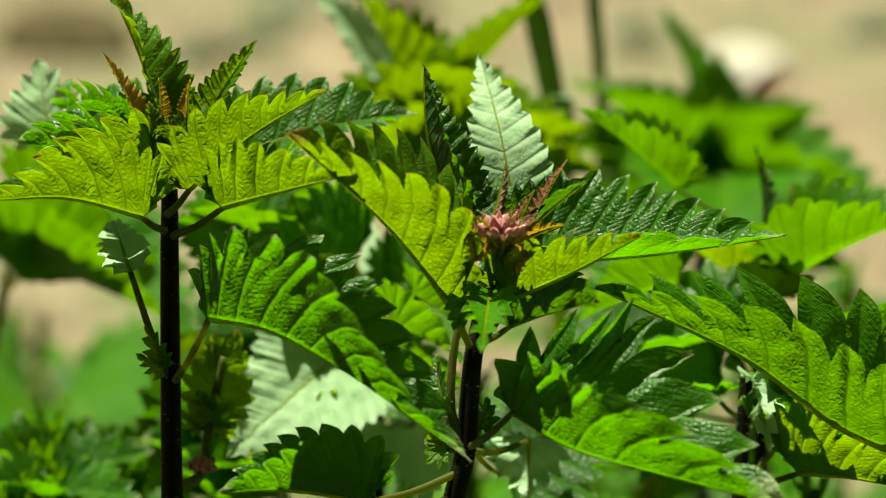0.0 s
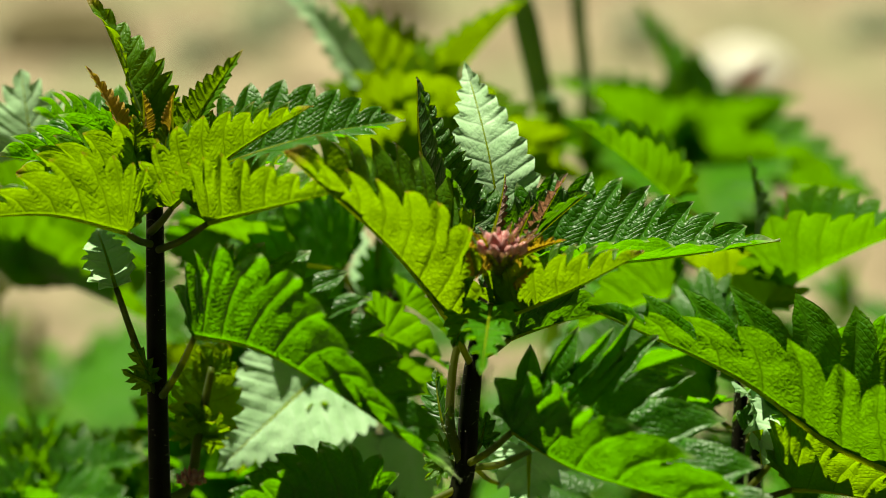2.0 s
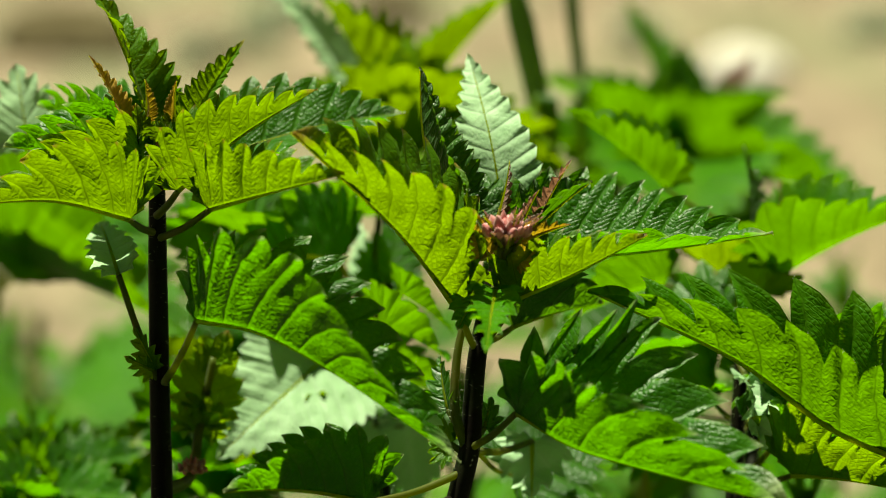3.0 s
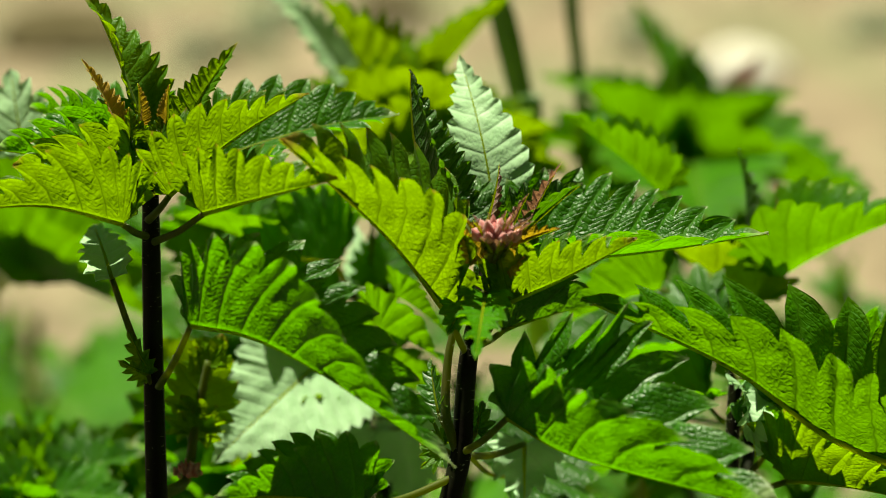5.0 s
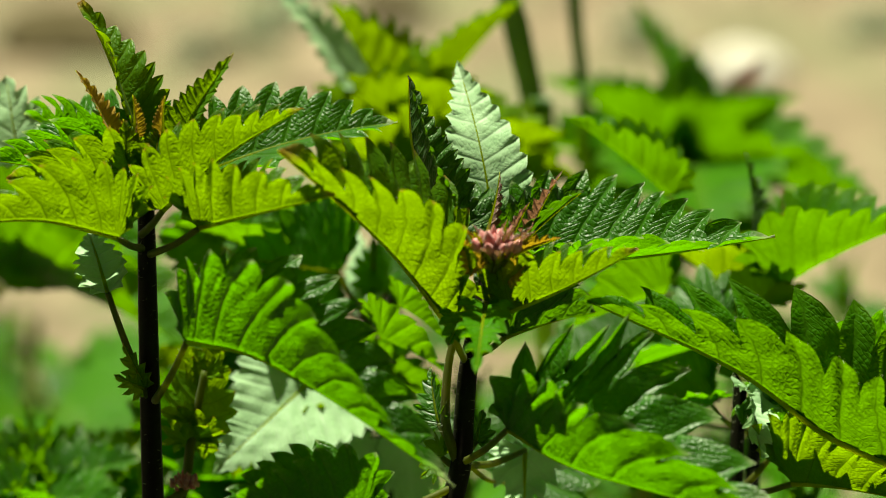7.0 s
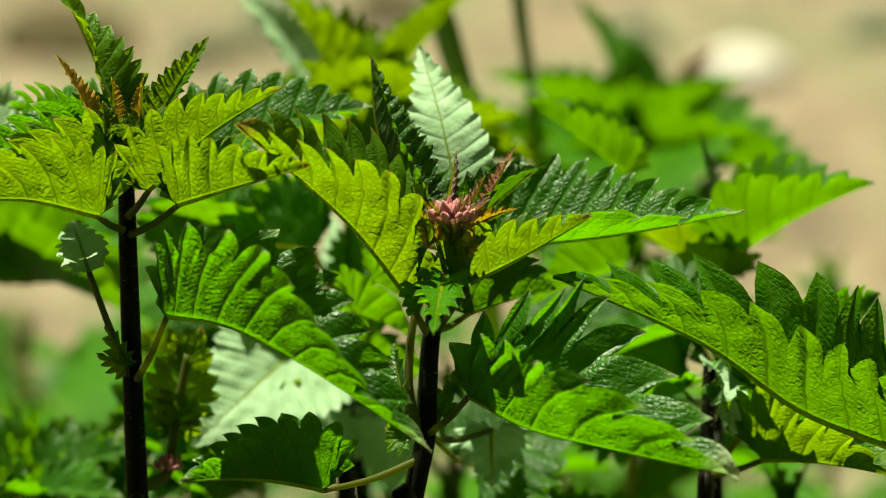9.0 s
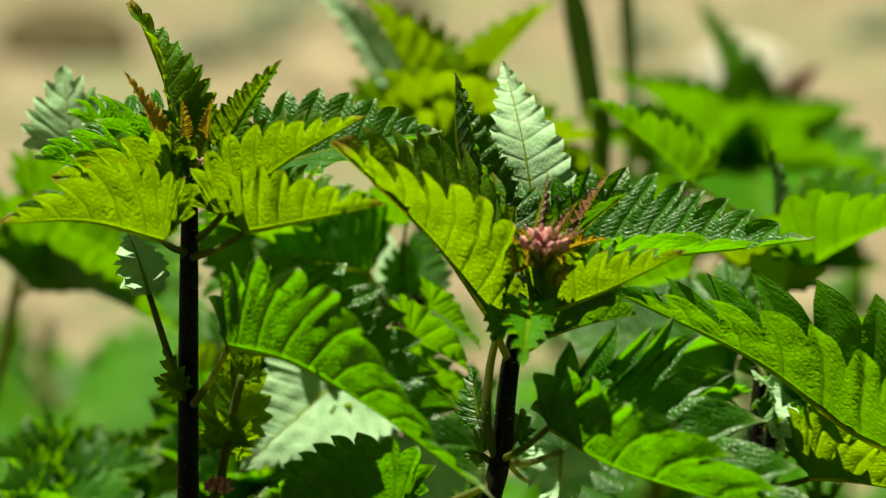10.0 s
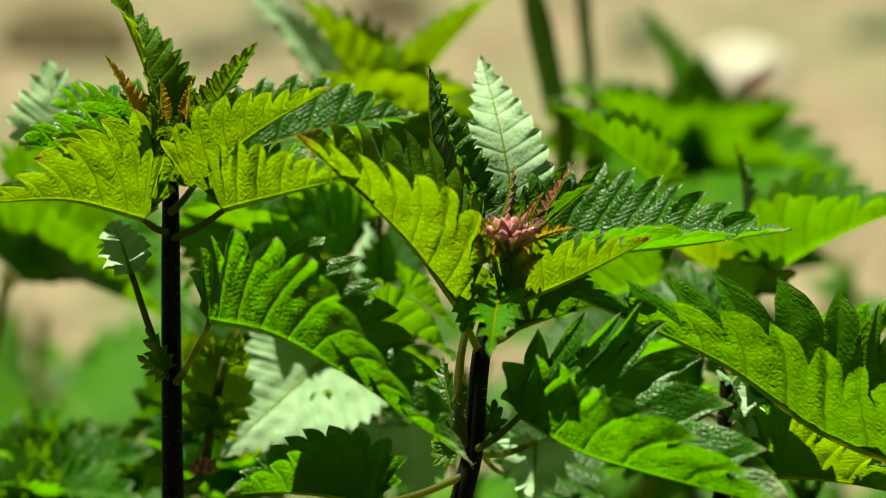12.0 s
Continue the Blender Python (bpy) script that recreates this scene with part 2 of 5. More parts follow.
def blade(mid, up, half, teeth, depth, folds, sweep, heart, quilt, curl, wave, seed, fine, round_, widths=(1.0, 1.0), widest=0.27):
    """The toothed blade of a leaf on the line mid, its upper face to up: folds are the upward angles of its right and left halves.
    Each vein runs from the midrib to a tooth; the fields between the veins swell up, and the margin curls outwards."""
    rng = random.Random(seed)
    per, nv = (10, 12) if fine else (5, 5)
    ph = [rng.uniform(0, 6.28) for _ in range(4)]
    size = [rng.uniform(0.8, 1.2) for _ in range(2 * teeth + 4)]
    lift = [rng.uniform(-1, 1) for _ in range(2 * teeth + 4)]
    twist = [rng.uniform(-1, 1) for _ in range(2 * teeth + 4)]
    n = len(mid) - 1
    length = sum((b - a).length for a, b in zip(mid, mid[1:]))
    ways = [(mid[min(i + 1, n)] - mid[max(i - 1, 0)]).normalized() for i in range(n + 1)]

    def place(x):
        g = x / length * n
        i = min(n - 1, max(0, int(math.floor(g))))
        way = ways[i].lerp(ways[i + 1], min(1.0, max(0.0, g - i))).normalized()
        top = (up - way * up.dot(way)).normalized()
        return mid[i] + (mid[i + 1] - mid[i]) * (g - i), top, top.cross(way)

    pts, run = outline(length, half, heart, round_, widest)
    spacing = run[-1] / teeth
    nu = teeth * per
    verts, faces, vein, tip, rows, across = [], [], [], [], [], []
    at = 0
    for i in range(nu + 1):
        w = i / nu
        d = run[-1] * (w + 0.03 * math.sin(7 * w + ph[2]) * w * (1 - w) * 4)
        while at < len(run) - 2 and run[at + 1] < d:
            at += 1
        f = min(1.0, max(0.0, (d - run[at]) / max(1e-9, run[at + 1] - run[at])))
        (x0, y0), (x1, y1) = pts[at], pts[at + 1]
        mx, my = x0 + (x1 - x0) * f, y0 + (y1 - y0) * f
        tl = max(1e-9, math.hypot(x1 - x0, y1 - y0))
        tx, ty = (x1 - x0) / tl, (y1 - y0) / tl
        q = min(teeth - 1e-6, w * teeth)
        k = int(q)
        p = q - k
        point = 0.6
        h = (p / point) ** 0.6 if p < point else ((1 - p) / (1 - point)) ** 0.85
        b = 1 - p / point if p < point else (p - point) / (1 - point)
        calm = min(1.0, my / (0.3 * half)) * min(1.0, (1 - w) * teeth * 0.7)
        root = mx - sweep * my
        root = 0.5 * (root + math.sqrt(root * root + (0.05 * length) ** 2)) * min(1.0, 3 * w) if w < 0.98 else mx
        for j in range(-nv, nv + 1):
            a = abs(j) / nv
            s = 1 if j > 0 else -1
            kk = 2 * k + (s > 0)
            cut = depth * spacing * size[kk] * calm * max(0.0, (a - 0.4) / 0.6) ** 1.2
            x = root + (mx - root) * a + cut * ((h - 0.72) * -ty + 0.3 * h * tx)
            y = widths[s > 0] * max(0.0, my * a + cut * ((h - 0.72) * tx + 0.3 * h * ty))
            u = x / length
            fold = radians(fold_at(folds[1] if s > 0 else folds[0], u))
            bend = fold_at(curl, max(0.0, u) ** 1.6) * (1 + 0.35 * lift[kk])
            yy = z = 0.0
            for m in range(5):
                lean = fold * (1 - bend * ((m + 0.5) / 5 * a) ** 1.6)
                yy += math.cos(lean) * y / 5
                z += math.sin(lean) * y / 5
            lean = fold * (1 - bend * a ** 1.6)
            rise = quilt * spacing * calm * (0.15 * a + 0.85 * a ** 3) * (math.sin(2.35 * b) - 0.35)
            rise += 0.03 * half * noise.noise(Vector((x * 330 + seed, y * s * 330, seed * 0.7))) * min(1, 4 * a)
            rise += wave * half * a * math.sin(9.0 * u + ph[0] + 2 * s) + (0.05 * a ** 3 * lift[kk] + 0.35 * twist[kk] * (p - 0.5) * a * a) * spacing * calm
            o, top, side = place(x)
            verts.append(o + side * (s * (yy - rise * math.sin(lean)) + wave * 0.25 * half * math.sin(3 * u + ph[1])) + top * (z + rise * math.cos(lean)))
            v = math.exp(-(y / 0.0005) ** 2) * 0.9
            v = max(v, 0.75 * math.exp(-(b / 0.12) ** 2) * (1 - 0.5 * a))
            vein.append(max(v, 0.8 * a ** 30))
            across.append(y / 0.0011)
            tip.append(max(max(0.0, u) ** 5, 0.92 * a ** 5 * h ** 2) if u > 0 else 0.92 * a ** 5 * h ** 2)
            rows.append(k + (0.5 - 0.5 * b if p < point else 0.5 + 0.5 * b))
    row = 2 * nv + 1
    for i in range(nu):
        for j in range(2 * nv):
            a = i * row + j
            faces.append((a, a + row, a + row + 1, a + 1))
    return verts, faces, (("vein", vein), ("tip", tip), ("row", rows), ("across", across))


NETTLES = {}


def stem_of(plant, points, r0, r1, label="", mat=None, hairs=160, name="stem"):
    """A ridged stem through world points, thinning upwards, with stings."""
    o = Vector(plant.location)
    line = spline([Vector(p) - o for p in points], 10)
    n = len(line)
    radii = [r0 + (r1 - r0) * i / (n - 1) for i in range(n)]
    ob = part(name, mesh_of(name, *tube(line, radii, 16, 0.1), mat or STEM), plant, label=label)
    if hairs:
        rng = random.Random(len(NETTLES) * 7 + hairs)
        tagged(part("stinging_hairs", mesh_of("stinging_hairs", *stings(line, radii, hairs, 0.0014, rng), HAIR, False), ob), kind="stuff")
    return ob


def leaf(plant, node_, base, tip_, half, roll=0.0, far=30.0, near=5.0, arch=0.04, teeth=10, depth=0.78, mat=None, seed=1, sweep=0.6, heart=0.8, via=(),
         quilt=0.2, curl=(0.05, 0.5), wave=0.04, fine=True, up=(0, 0, 1), label="", stalk=0.0006, name="leaf", tipbend=0.0, round_=0.85, hairs=0, sag=0.04, narrow=1.0, widest=0.27):
    """One leaf of a nettle: stalk from node_ to base, blade from base over via to tip_. far and near: how far the half away from the viewer's side and the other one fold up (one angle, or base and tip); roll leans the whole blade to the viewer's side; narrow scales the near half; widest: where along the blade it is broadest."""
    o = Vector(plant.location)
    n, b, e = Vector(node_), Vector(base), Vector(tip_)
    x = (e - b).normalized()
    z = Vector(up)
    z = (z - x * z.dot(x)).normalized()
    side = 1 if z.cross(x).y > 0 else -1
    z = Matrix.Rotation(radians(roll * side), 3, x) @ z
    folds = (near, far) if side > 0 else (far, near)
    widths = (narrow, 1.0) if side > 0 else (1.0, narrow)
    length = (e - b).length
    stalk = stalk if fine else 0.7 * stalk
    depth, quilt = (depth, quilt) if fine else (0.8 * depth, 0.5 * quilt)
    shift = b - n
    mid = spline([p - n for p in (b, *(Vector(v) for v in via), e)], 20 if not via else 12)
    last = len(mid) - 1
    mid = [p + z * length * ((0.0 if via else arch) * (1 - (2 * i / last - 1) ** 2) - tipbend * max(0.0, i / last - 0.6) ** 2) for i, p in enumerate(mid)]
    verts, faces, marks = blade(mid, z, half, teeth, depth, folds, sweep, heart, quilt, curl, wave, seed, fine, round_, widths, widest)
    ob = part(name, mesh_of(name, verts, faces, mat or LEAF, True, marks), plant, n - o, label)
    bow = (shift * 0.5 + Vector((0, 0, -sag * shift.length)))
    if shift.length > 0.001:
        line = spline([Vector((0, 0, 0)), bow, shift], 6)
        part("petiole", mesh_of("petiole", *tube(line, [stalk * 1.25 - 0.35 * stalk * i / (len(line) - 1) for i in range(len(line))], 8), STALK), ob)
        if hairs:
            tagged(part("stinging_hairs", mesh_of("stinging_hairs", *stings(line, [stalk] * len(line), hairs // 2, 0.0011, random.Random(seed)), HAIR, False), ob), kind="stuff")
    if fine:
        rib = [p - z * 0.15 * stalk for p in mid[:: 2]]
        rr = [0.75 * stalk * (1.0 - 0.8 * i / (len(rib) - 1)) for i in range(len(rib))]
        part("midrib", mesh_of("midrib", *tube(rib, rr, 6), RIB), ob)
        if hairs:
            tagged(part("stinging_hairs", mesh_of("stinging_hairs", *stings(rib, rr, hairs, 0.0009, random.Random(seed + 1)), HAIR, False), ob), kind="stuff")
            row = len(verts) // (teeth * 10 + 1)
            for edge in (0, row - 1):
                rim = [verts[i * row + edge] for i in range(teeth * 10 + 1)]
                tagged(part("margin_down", mesh_of("margin_down", *stings(rim, [0.0001] * len(rim), int(1.6 * hairs), 0.0006, random.Random(seed + 2 + edge)), HAIR, False), ob), kind="stuff")
    return ob


def plant_at(name, x, y, label, group="nettle plants"):
    ob = new(name)
    ob.empty_display_size = 0.02
    ob.location = (x, y, 0)
    tagged(ob, label, "plant", group)
    NETTLES[len(NETTLES)] = ob
    return ob


def bud(plant, where, size):
    """A cluster of overlapping fleshy bracts round a soft core."""
    rng = random.Random(int(size * 1e5))
    o = Vector(plant.location)
    me_v, me_f = [], []
    for ring, count, r, tall in ((0, 3, 0.2, 1.0), (1, 7, 0.5, 0.85), (2, 9, 0.85, 0.6)):
        for k in range(count):
            a = 2 * math.pi * (k + 0.5 * ring) / count + rng.uniform(-0.2, 0.2)
            c = Vector((math.cos(a) * r, math.sin(a) * r, 0.1 * rng.uniform(-1, 1) - 0.15 * ring)) * size
            lean = Vector((math.cos(a) * 0.35 * ring, math.sin(a) * 0.35 * ring, 1)).normalized()
            w, h = size * rng.uniform(0.17, 0.32), size * tall * rng.uniform(0.4, 1.05)
            side = lean.orthogonal().normalized()
            other = lean.cross(side)
            n0 = len(me_v)
            for i in range(9):
                u = i / 8
                rad = w * math.sin(math.pi * (0.12 + 0.88 * u)) ** 0.8 * (1 - 0.35 * u)
                for j in range(10):
                    b = 2 * math.pi * j / 10
                    rr = rad * (1 + 0.08 * math.cos(5 * b))
                    me_v.append(c + lean * (u - 0.35) * 2 * h * 0.6 + side * rr * math.cos(b) + other * rr * math.sin(b))
            for i in range(8):
                for j in range(10):
                    p, q = n0 + i * 10 + j, n0 + i * 10 + (j + 1) % 10
                    me_f.append((p, q, q + 10, p + 10))
            me_f.append(tuple(n0 + 80 + j for j in range(10)))
    return part("bud", mesh_of("bud", me_v, me_f, PINK), plant, Vector(where) - o, "pink unopened bud")


def grass(foot, points, half, label):
    """A grass blade: a folded, tapering strip that stands on the ground."""
    line = spline([Vector(foot) - Vector((0, 0, 0.004))] + [Vector(p) for p in points], 10)
    o = Vector(foot)
    verts, faces, vein, tip = [], [], [], []
    n = len(line)
    for i, p in enumerate(line):
        u = i / (n - 1)
        w = half * (0.75 + 0.5 * u) * min(1.0, (1 - u) * 3 + 0.05)
        for j in range(-4, 5):
            v = j / 4
            verts.append(p - o + Vector((v * w, -0.35 * w * abs(v) + 0.05 * w * math.cos(12 * v), 0)))
            vein.append(0.5 if j == 0 else 0.2 * (j % 2))
            tip.append(0.0)
    for i in range(n - 1):
        for j in range(8):
            a = i * 9 + j
            faces.append((a, a + 1, a + 10, a + 9))
    ob = new("grass_blade", mesh_of("grass_blade", verts, faces, GRASS, True, (("vein", vein), ("tip", tip), ("row", [0.5 for _ in tip]))))
    ob.location = o
    return tagged(ob, label, "grass", "grass blades")


def ground_height(x, y):
    v = Vector((x, y, 0))
    return 0.006 * noise.noise(v * 9) + 0.012 * noise.noise(v * 2.3) * min(1, max(0, (v.length - 0.3)))


def rock_mesh(name, r, h, seed, mat):
    bm = bmesh.new()
    bmesh.ops.create_icosphere(bm, subdivisions=3, radius=1)
    shift = Vector((seed * 3.7, seed * 1.3, 0))
    for v in bm.verts:
        d = 1 + 0.25 * noise.noise(v.co * 1.3 + shift) + 0.1 * noise.noise(v.co * 4 + shift)
        v.co = Vector((v.co.x * r * d, v.co.y * r * 0.85 * d, v.co.z * h * d + h * 0.55))
    me = bpy.data.meshes.new(name)
    bm.to_mesh(me)
    bm.free()
    me.materials.append(mat)
    me.polygons.foreach_set("use_smooth", [True] * len(me.polygons))
    return me


def stone(x, y, r, h, label, mat):
    name = "stone" if mat is STONE else "earth_clod"
    ob = new(name, rock_mesh(name, r, h, x * 10 + 2, mat))
    ob.location = (x, y, ground_height(x, y) - 0.15 * h)
    return tagged(ob, label, "stone" if mat is STONE else "clod", "" if mat is STONE else "clods")


def weed(x, y, r):
    """A low rosette of grey-green leaves, each a part."""
    rng = random.Random(int((x * 31 + y * 17) * 100))
    ob = new("low_weed")
    ob.location = (x, y, ground_height(x, y))
    shapes = []
    for kind in range(3):
        verts, faces, vein, tip = [], [], [], []
        ln, w, drop = (0.8, 0.16, 0.5), (0.65, 0.2, 0.35), (0.5, 0.14, 0.15)
        ln, w, drop = (ln, w, drop)[kind]
        for i in range(8):
            u = i / 7
            for j in range(-2, 3):
                verts.append((r * (ln * u), r * j / 2 * w * math.sin(math.pi * (0.1 + 0.88 * u)), r * (0.7 * ln * u - drop * u * u + 0.05 * abs(j))))
                vein.append(0.6 if j == 0 else 0.0)
                tip.append(0.0)
        for i in range(7):
            for j in range(4):
                q = i * 5 + j
                faces.append((q, q + 1, q + 6, q + 5))
        shapes.append(mesh_of("weed_leaf", verts, faces, WEED, True, (("vein", vein), ("tip", tip), ("row", [0.5 for _ in tip]))))
    for k in range(26):
        piece = part("leaf", shapes[k % 3], ob, (rng.uniform(-0.35, 0.35) * r, rng.uniform(-0.35, 0.35) * r, 0))
        piece.rotation_euler = (0, -rng.uniform(0, 0.7), k * 2.4)
    return tagged(ob, "low grey-green weed rosette on dry ground", "weed", "low weeds")


# ---- ground ----
def build_ground():
    ring = [-40, -15, -6, -3] + [-2 + 0.1 * i for i in range(41)] + [3, 6, 15, 40]
    deep = [-40, -15, -6, -3] + [-1.2 + 0.06 * i for i in range(61)] + [4, 7, 15, 60]
    verts = [(x, y, ground_height(x, y)) for y in deep for x in ring]
    w = len(ring)
    faces = [(j * w + i, j * w + i + 1, (j + 1) * w + i + 1, (j + 1) * w + i) for j in range(len(deep) - 1) for i in range(w - 1)]
    ob = new("ground", mesh_of("ground", verts, faces, EARTH))
    tagged(ob, "dry sandy earth with sparse moss and grit", "ground", kind="structure")
    rng = random.Random(5)
    bm_v, bm_f = [], []
    for _ in range(900):
        x, y = rng.uniform(-0.7, 0.7), rng.uniform(0.35, 1.9)
        r = rng.uniform(0.002, 0.007)
        c = Vector((x, y, ground_height(x, y)))
        n0 = len(bm_v)
        a0 = rng.uniform(0, 6)
        for zz, rad in ((-0.3, 0.8), (0.2, 1.0), (0.6, 0.55)):
            for k in range(6):
                a = a0 + k * 1.047
                q = rad * rng.uniform(0.8, 1.15)
                bm_v.append(c + Vector((math.cos(a) * q * r, math.sin(a) * q * r, zz * r)))
        for i in range(2):
            for k in range(6):
                p, q = n0 + i * 6 + k, n0 + i * 6 + (k + 1) % 6
                bm_f.append((p, q, q + 6, p + 6))
        bm_f.append(tuple(n0 + 12 + k for k in range(6)))
    grit = new("gravel", mesh_of("gravel", bm_v, bm_f, PEBBLE))
    tagged(grit, "scattered small tan pebbles on dry earth", "gravel", kind="stuff")


build_ground()

# ---- the middle nettle ----

middle = plant_at("nettle_plant", -0.0040, -0.0060, "young stinging nettle with a pink bud and dark purple stem")
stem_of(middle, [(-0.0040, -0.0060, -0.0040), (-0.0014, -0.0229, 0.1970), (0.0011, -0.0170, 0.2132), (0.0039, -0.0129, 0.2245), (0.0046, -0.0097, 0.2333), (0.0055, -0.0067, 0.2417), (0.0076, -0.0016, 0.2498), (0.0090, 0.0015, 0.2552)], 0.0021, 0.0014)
leaf(middle, (0.0041, -0.0128, 0.2249), (0.0121, -0.0236, 0.2361), (0.0585, -0.0476, 0.2287), 0.0265, arch=0.07, hairs=60, wave=0.06, label="large toothed leaf with a pale sheen on its teeth", seed=11, via=[(0.0223, -0.0312, 0.2328), (0.0357, -0.0391, 0.2316)], near=(74, 66), narrow=0.72, widest=0.42, far=(72, 40), roll=0, heart=0.9, curl=(0.0, 0.4), sweep=0.55, teeth=10, depth=1.0)
leaf(middle, (0.0029, -0.0142, 0.2209), (-0.0144, -0.0272, 0.2203), (-0.0391, -0.0377, 0.2267), 0.0135, roll=0, arch=0.05, teeth=11, seed=12, near=85, far=50, heart=0.7)
leaf(middle, (0.0053, -0.0068, 0.2413), (0.0021, -0.0101, 0.2498), (-0.0275, -0.0200, 0.2869), 0.0195, roll=0, mat=YOUNG, arch=0.0, hairs=50, wave=0.05, seed=13, via=[(-0.0093, -0.0144, 0.2672)], near=60, far=(58, 66), narrow=0.72, teeth=11, depth=0.95, heart=0.12, widest=0.45)
leaf(middle, (0.0059, -0.0065, 0.2421), (0.0122, -0.0082, 0.2520), (0.0351, -0.0147, 0.2665), 0.0108, mat=YOUNG, arch=-0.05, hairs=50, seed=14, via=[(0.0226, -0.0132, 0.2588)], near=72, far=45, roll=0, teeth=9, depth=0.95)
long_leaf = leaf(middle, (0.0090, 0.0020, 0.2539), (0.0151, 0.0084, 0.2540), (0.0610, 0.0046, 0.2608), 0.0165, mat=LEAF, arch=0.03, round_=0.7, seed=15, via=[(0.0376, 0.0053, 0.2569)], near=32, far=(64, 27), roll=0, curl=(0.0, 0.15), teeth=12, depth=1.0)
leaf(middle, (0.0062, -0.0044, 0.2421), (0.0120, 0.0060, 0.2414), (0.0289, 0.0132, 0.2436), 0.0150, roll=15, far=27.4, near=90.6, mat=DARK, teeth=8, seed=16)
pale_leaf = leaf(middle, (0.0094, 0.0027, 0.2558), (0.0108, 0.0139, 0.2573), (0.0038, 0.0347, 0.2852), 0.0085, mat=PALE, teeth=14, arch=0.03, heart=0.2, sweep=0.4, label="pale upright leaf seen from its underside", wave=0.08, seed=18, via=[(0.0077, 0.0218, 0.2732)], up=(-0.2, -1, 0.1), far=35, near=-10, depth=0.35, quilt=0.2, curl=(0.0, 0.1))
leaf(middle, (0.0098, 0.0027, 0.2558), (0.0117, 0.0211, 0.2536), (0.0124, 0.0364, 0.2724), 0.0080, up=(-0.5, -1, 0.3), far=20, near=30, mat=DARK, teeth=11, heart=0.2, seed=19)
puckered_leaf = leaf(middle, (0.0086, 0.0027, 0.2558), (0.0011, 0.0031, 0.2628), (-0.0050, 0.0128, 0.2893), 0.0085, up=(1, -0.6, 0.2), far=62, near=66, mat=DARK, arch=0.02, label="dark puckered upright young leaf", round_=0.6, seed=20, via=[(-0.0040, 0.0079, 0.2757)], heart=0.5, teeth=15, depth=0.6)
leaf(middle, (0.0086, 0.0046, 0.2551), (-0.0015, 0.0132, 0.2553), (-0.0072, 0.0201, 0.2683), 0.0090, up=(0.5, -1, 0.4), far=20, near=20, mat=LEAF, teeth=8, heart=0.3, seed=21)
leaf(middle, (0.0090, 0.0046, 0.2551), (0.0048, 0.0108, 0.2606), (0.0032, 0.0182, 0.2690), 0.0090, up=(0.6, -1, 0.2), far=30, near=30, mat=DARK, teeth=8, heart=0.3, seed=22)
leaf(middle, (0.0091, 0.0005, 0.2556), (0.0083, -0.0010, 0.2632), (0.0111, 0.0032, 0.2745), 0.0016, up=(1, -0.6, 0), far=68, near=68, mat=PURPLE, teeth=8, heart=0.1, stalk=0.0005, name="young_shoot", depth=0.45, seed=23)
leaf(middle, (0.0091, 0.0005, 0.2556), (0.0153, -0.0012, 0.2627), (0.0222, 0.0014, 0.2754), 0.0026, up=(-0.6, -1, 0.5), far=68, near=68, mat=PURPLE, teeth=8, heart=0.1, stalk=0.0005, name="young_shoot", seed=24, depth=0.6)
leaf(middle, (0.0091, 0.0005, 0.2556), (0.0122, -0.0056, 0.2621), (0.0162, -0.0043, 0.2715), 0.0020, up=(-1, -0.5, 0.3), far=68, near=68, mat=PURPLE, teeth=8, heart=0.1, stalk=0.0005, name="young_shoot", depth=0.45, seed=25)
leaf(middle, (0.0091, 0.0005, 0.2556), (0.0112, -0.0053, 0.2631), (0.0122, -0.0054, 0.2687), 0.0020, up=(-1, -1, 0), far=68, near=68, mat=PURPLE, teeth=8, heart=0.1, stalk=0.0005, name="young_shoot", depth=0.45, seed=26)
leaf(middle, (0.0091, 0.0005, 0.2556), (0.0122, -0.0041, 0.2605), (0.0217, -0.0083, 0.2663), 0.0032, up=(0, -0.6, 1), far=68, near=68, mat=RUSTY, teeth=8, heart=0.1, stalk=0.0005, name="young_shoot", seed=27, depth=0.7)
leaf(middle, (0.0091, 0.0005, 0.2556), (0.0092, -0.0116, 0.2633), (0.0088, -0.0106, 0.2688), 0.0020, up=(0.6, -1, 0.2), far=68, near=68, mat=PURPLE, teeth=8, heart=0.1, stalk=0.0005, name="young_shoot", depth=0.45, seed=29)
leaf(middle, (0.0091, 0.0005, 0.2556), (0.0109, -0.0117, 0.2631), (0.0134, -0.0108, 0.2683), 0.0020, up=(-0.6, -1, 0.2), far=68, near=68, mat=PURPLE, teeth=8, heart=0.1, stalk=0.0005, name="young_shoot", depth=0.45, seed=30)
leaf(middle, (0.0091, 0.0005, 0.2556), (0.0100, -0.0127, 0.2631), (0.0112, -0.0131, 0.2678), 0.0016, up=(-0.6, -1, 0.2), far=68, near=68, mat=RUSTY, teeth=8, heart=0.1, stalk=0.0005, name="young_shoot", depth=0.45, seed=31)
leaf(middle, (0.0091, 0.0005, 0.2556), (0.0118, 0.0014, 0.2580), (0.0264, 0.0114, 0.2680), 0.0090, up=(-0.3, -0.6, 1), far=68, near=68, mat=DARK, teeth=8, heart=0.1, stalk=0.0005, name="young_shoot", depth=0.45, seed=33)
leaf(middle, (0.0091, 0.0005, 0.2556), (0.0098, 0.0041, 0.2597), (0.0099, 0.0088, 0.2667), 0.0040, up=(0.2, -1, 0.3), far=68, near=68, mat=DARK, teeth=8, heart=0.1, stalk=0.0005, name="young_shoot", depth=0.45, seed=34)
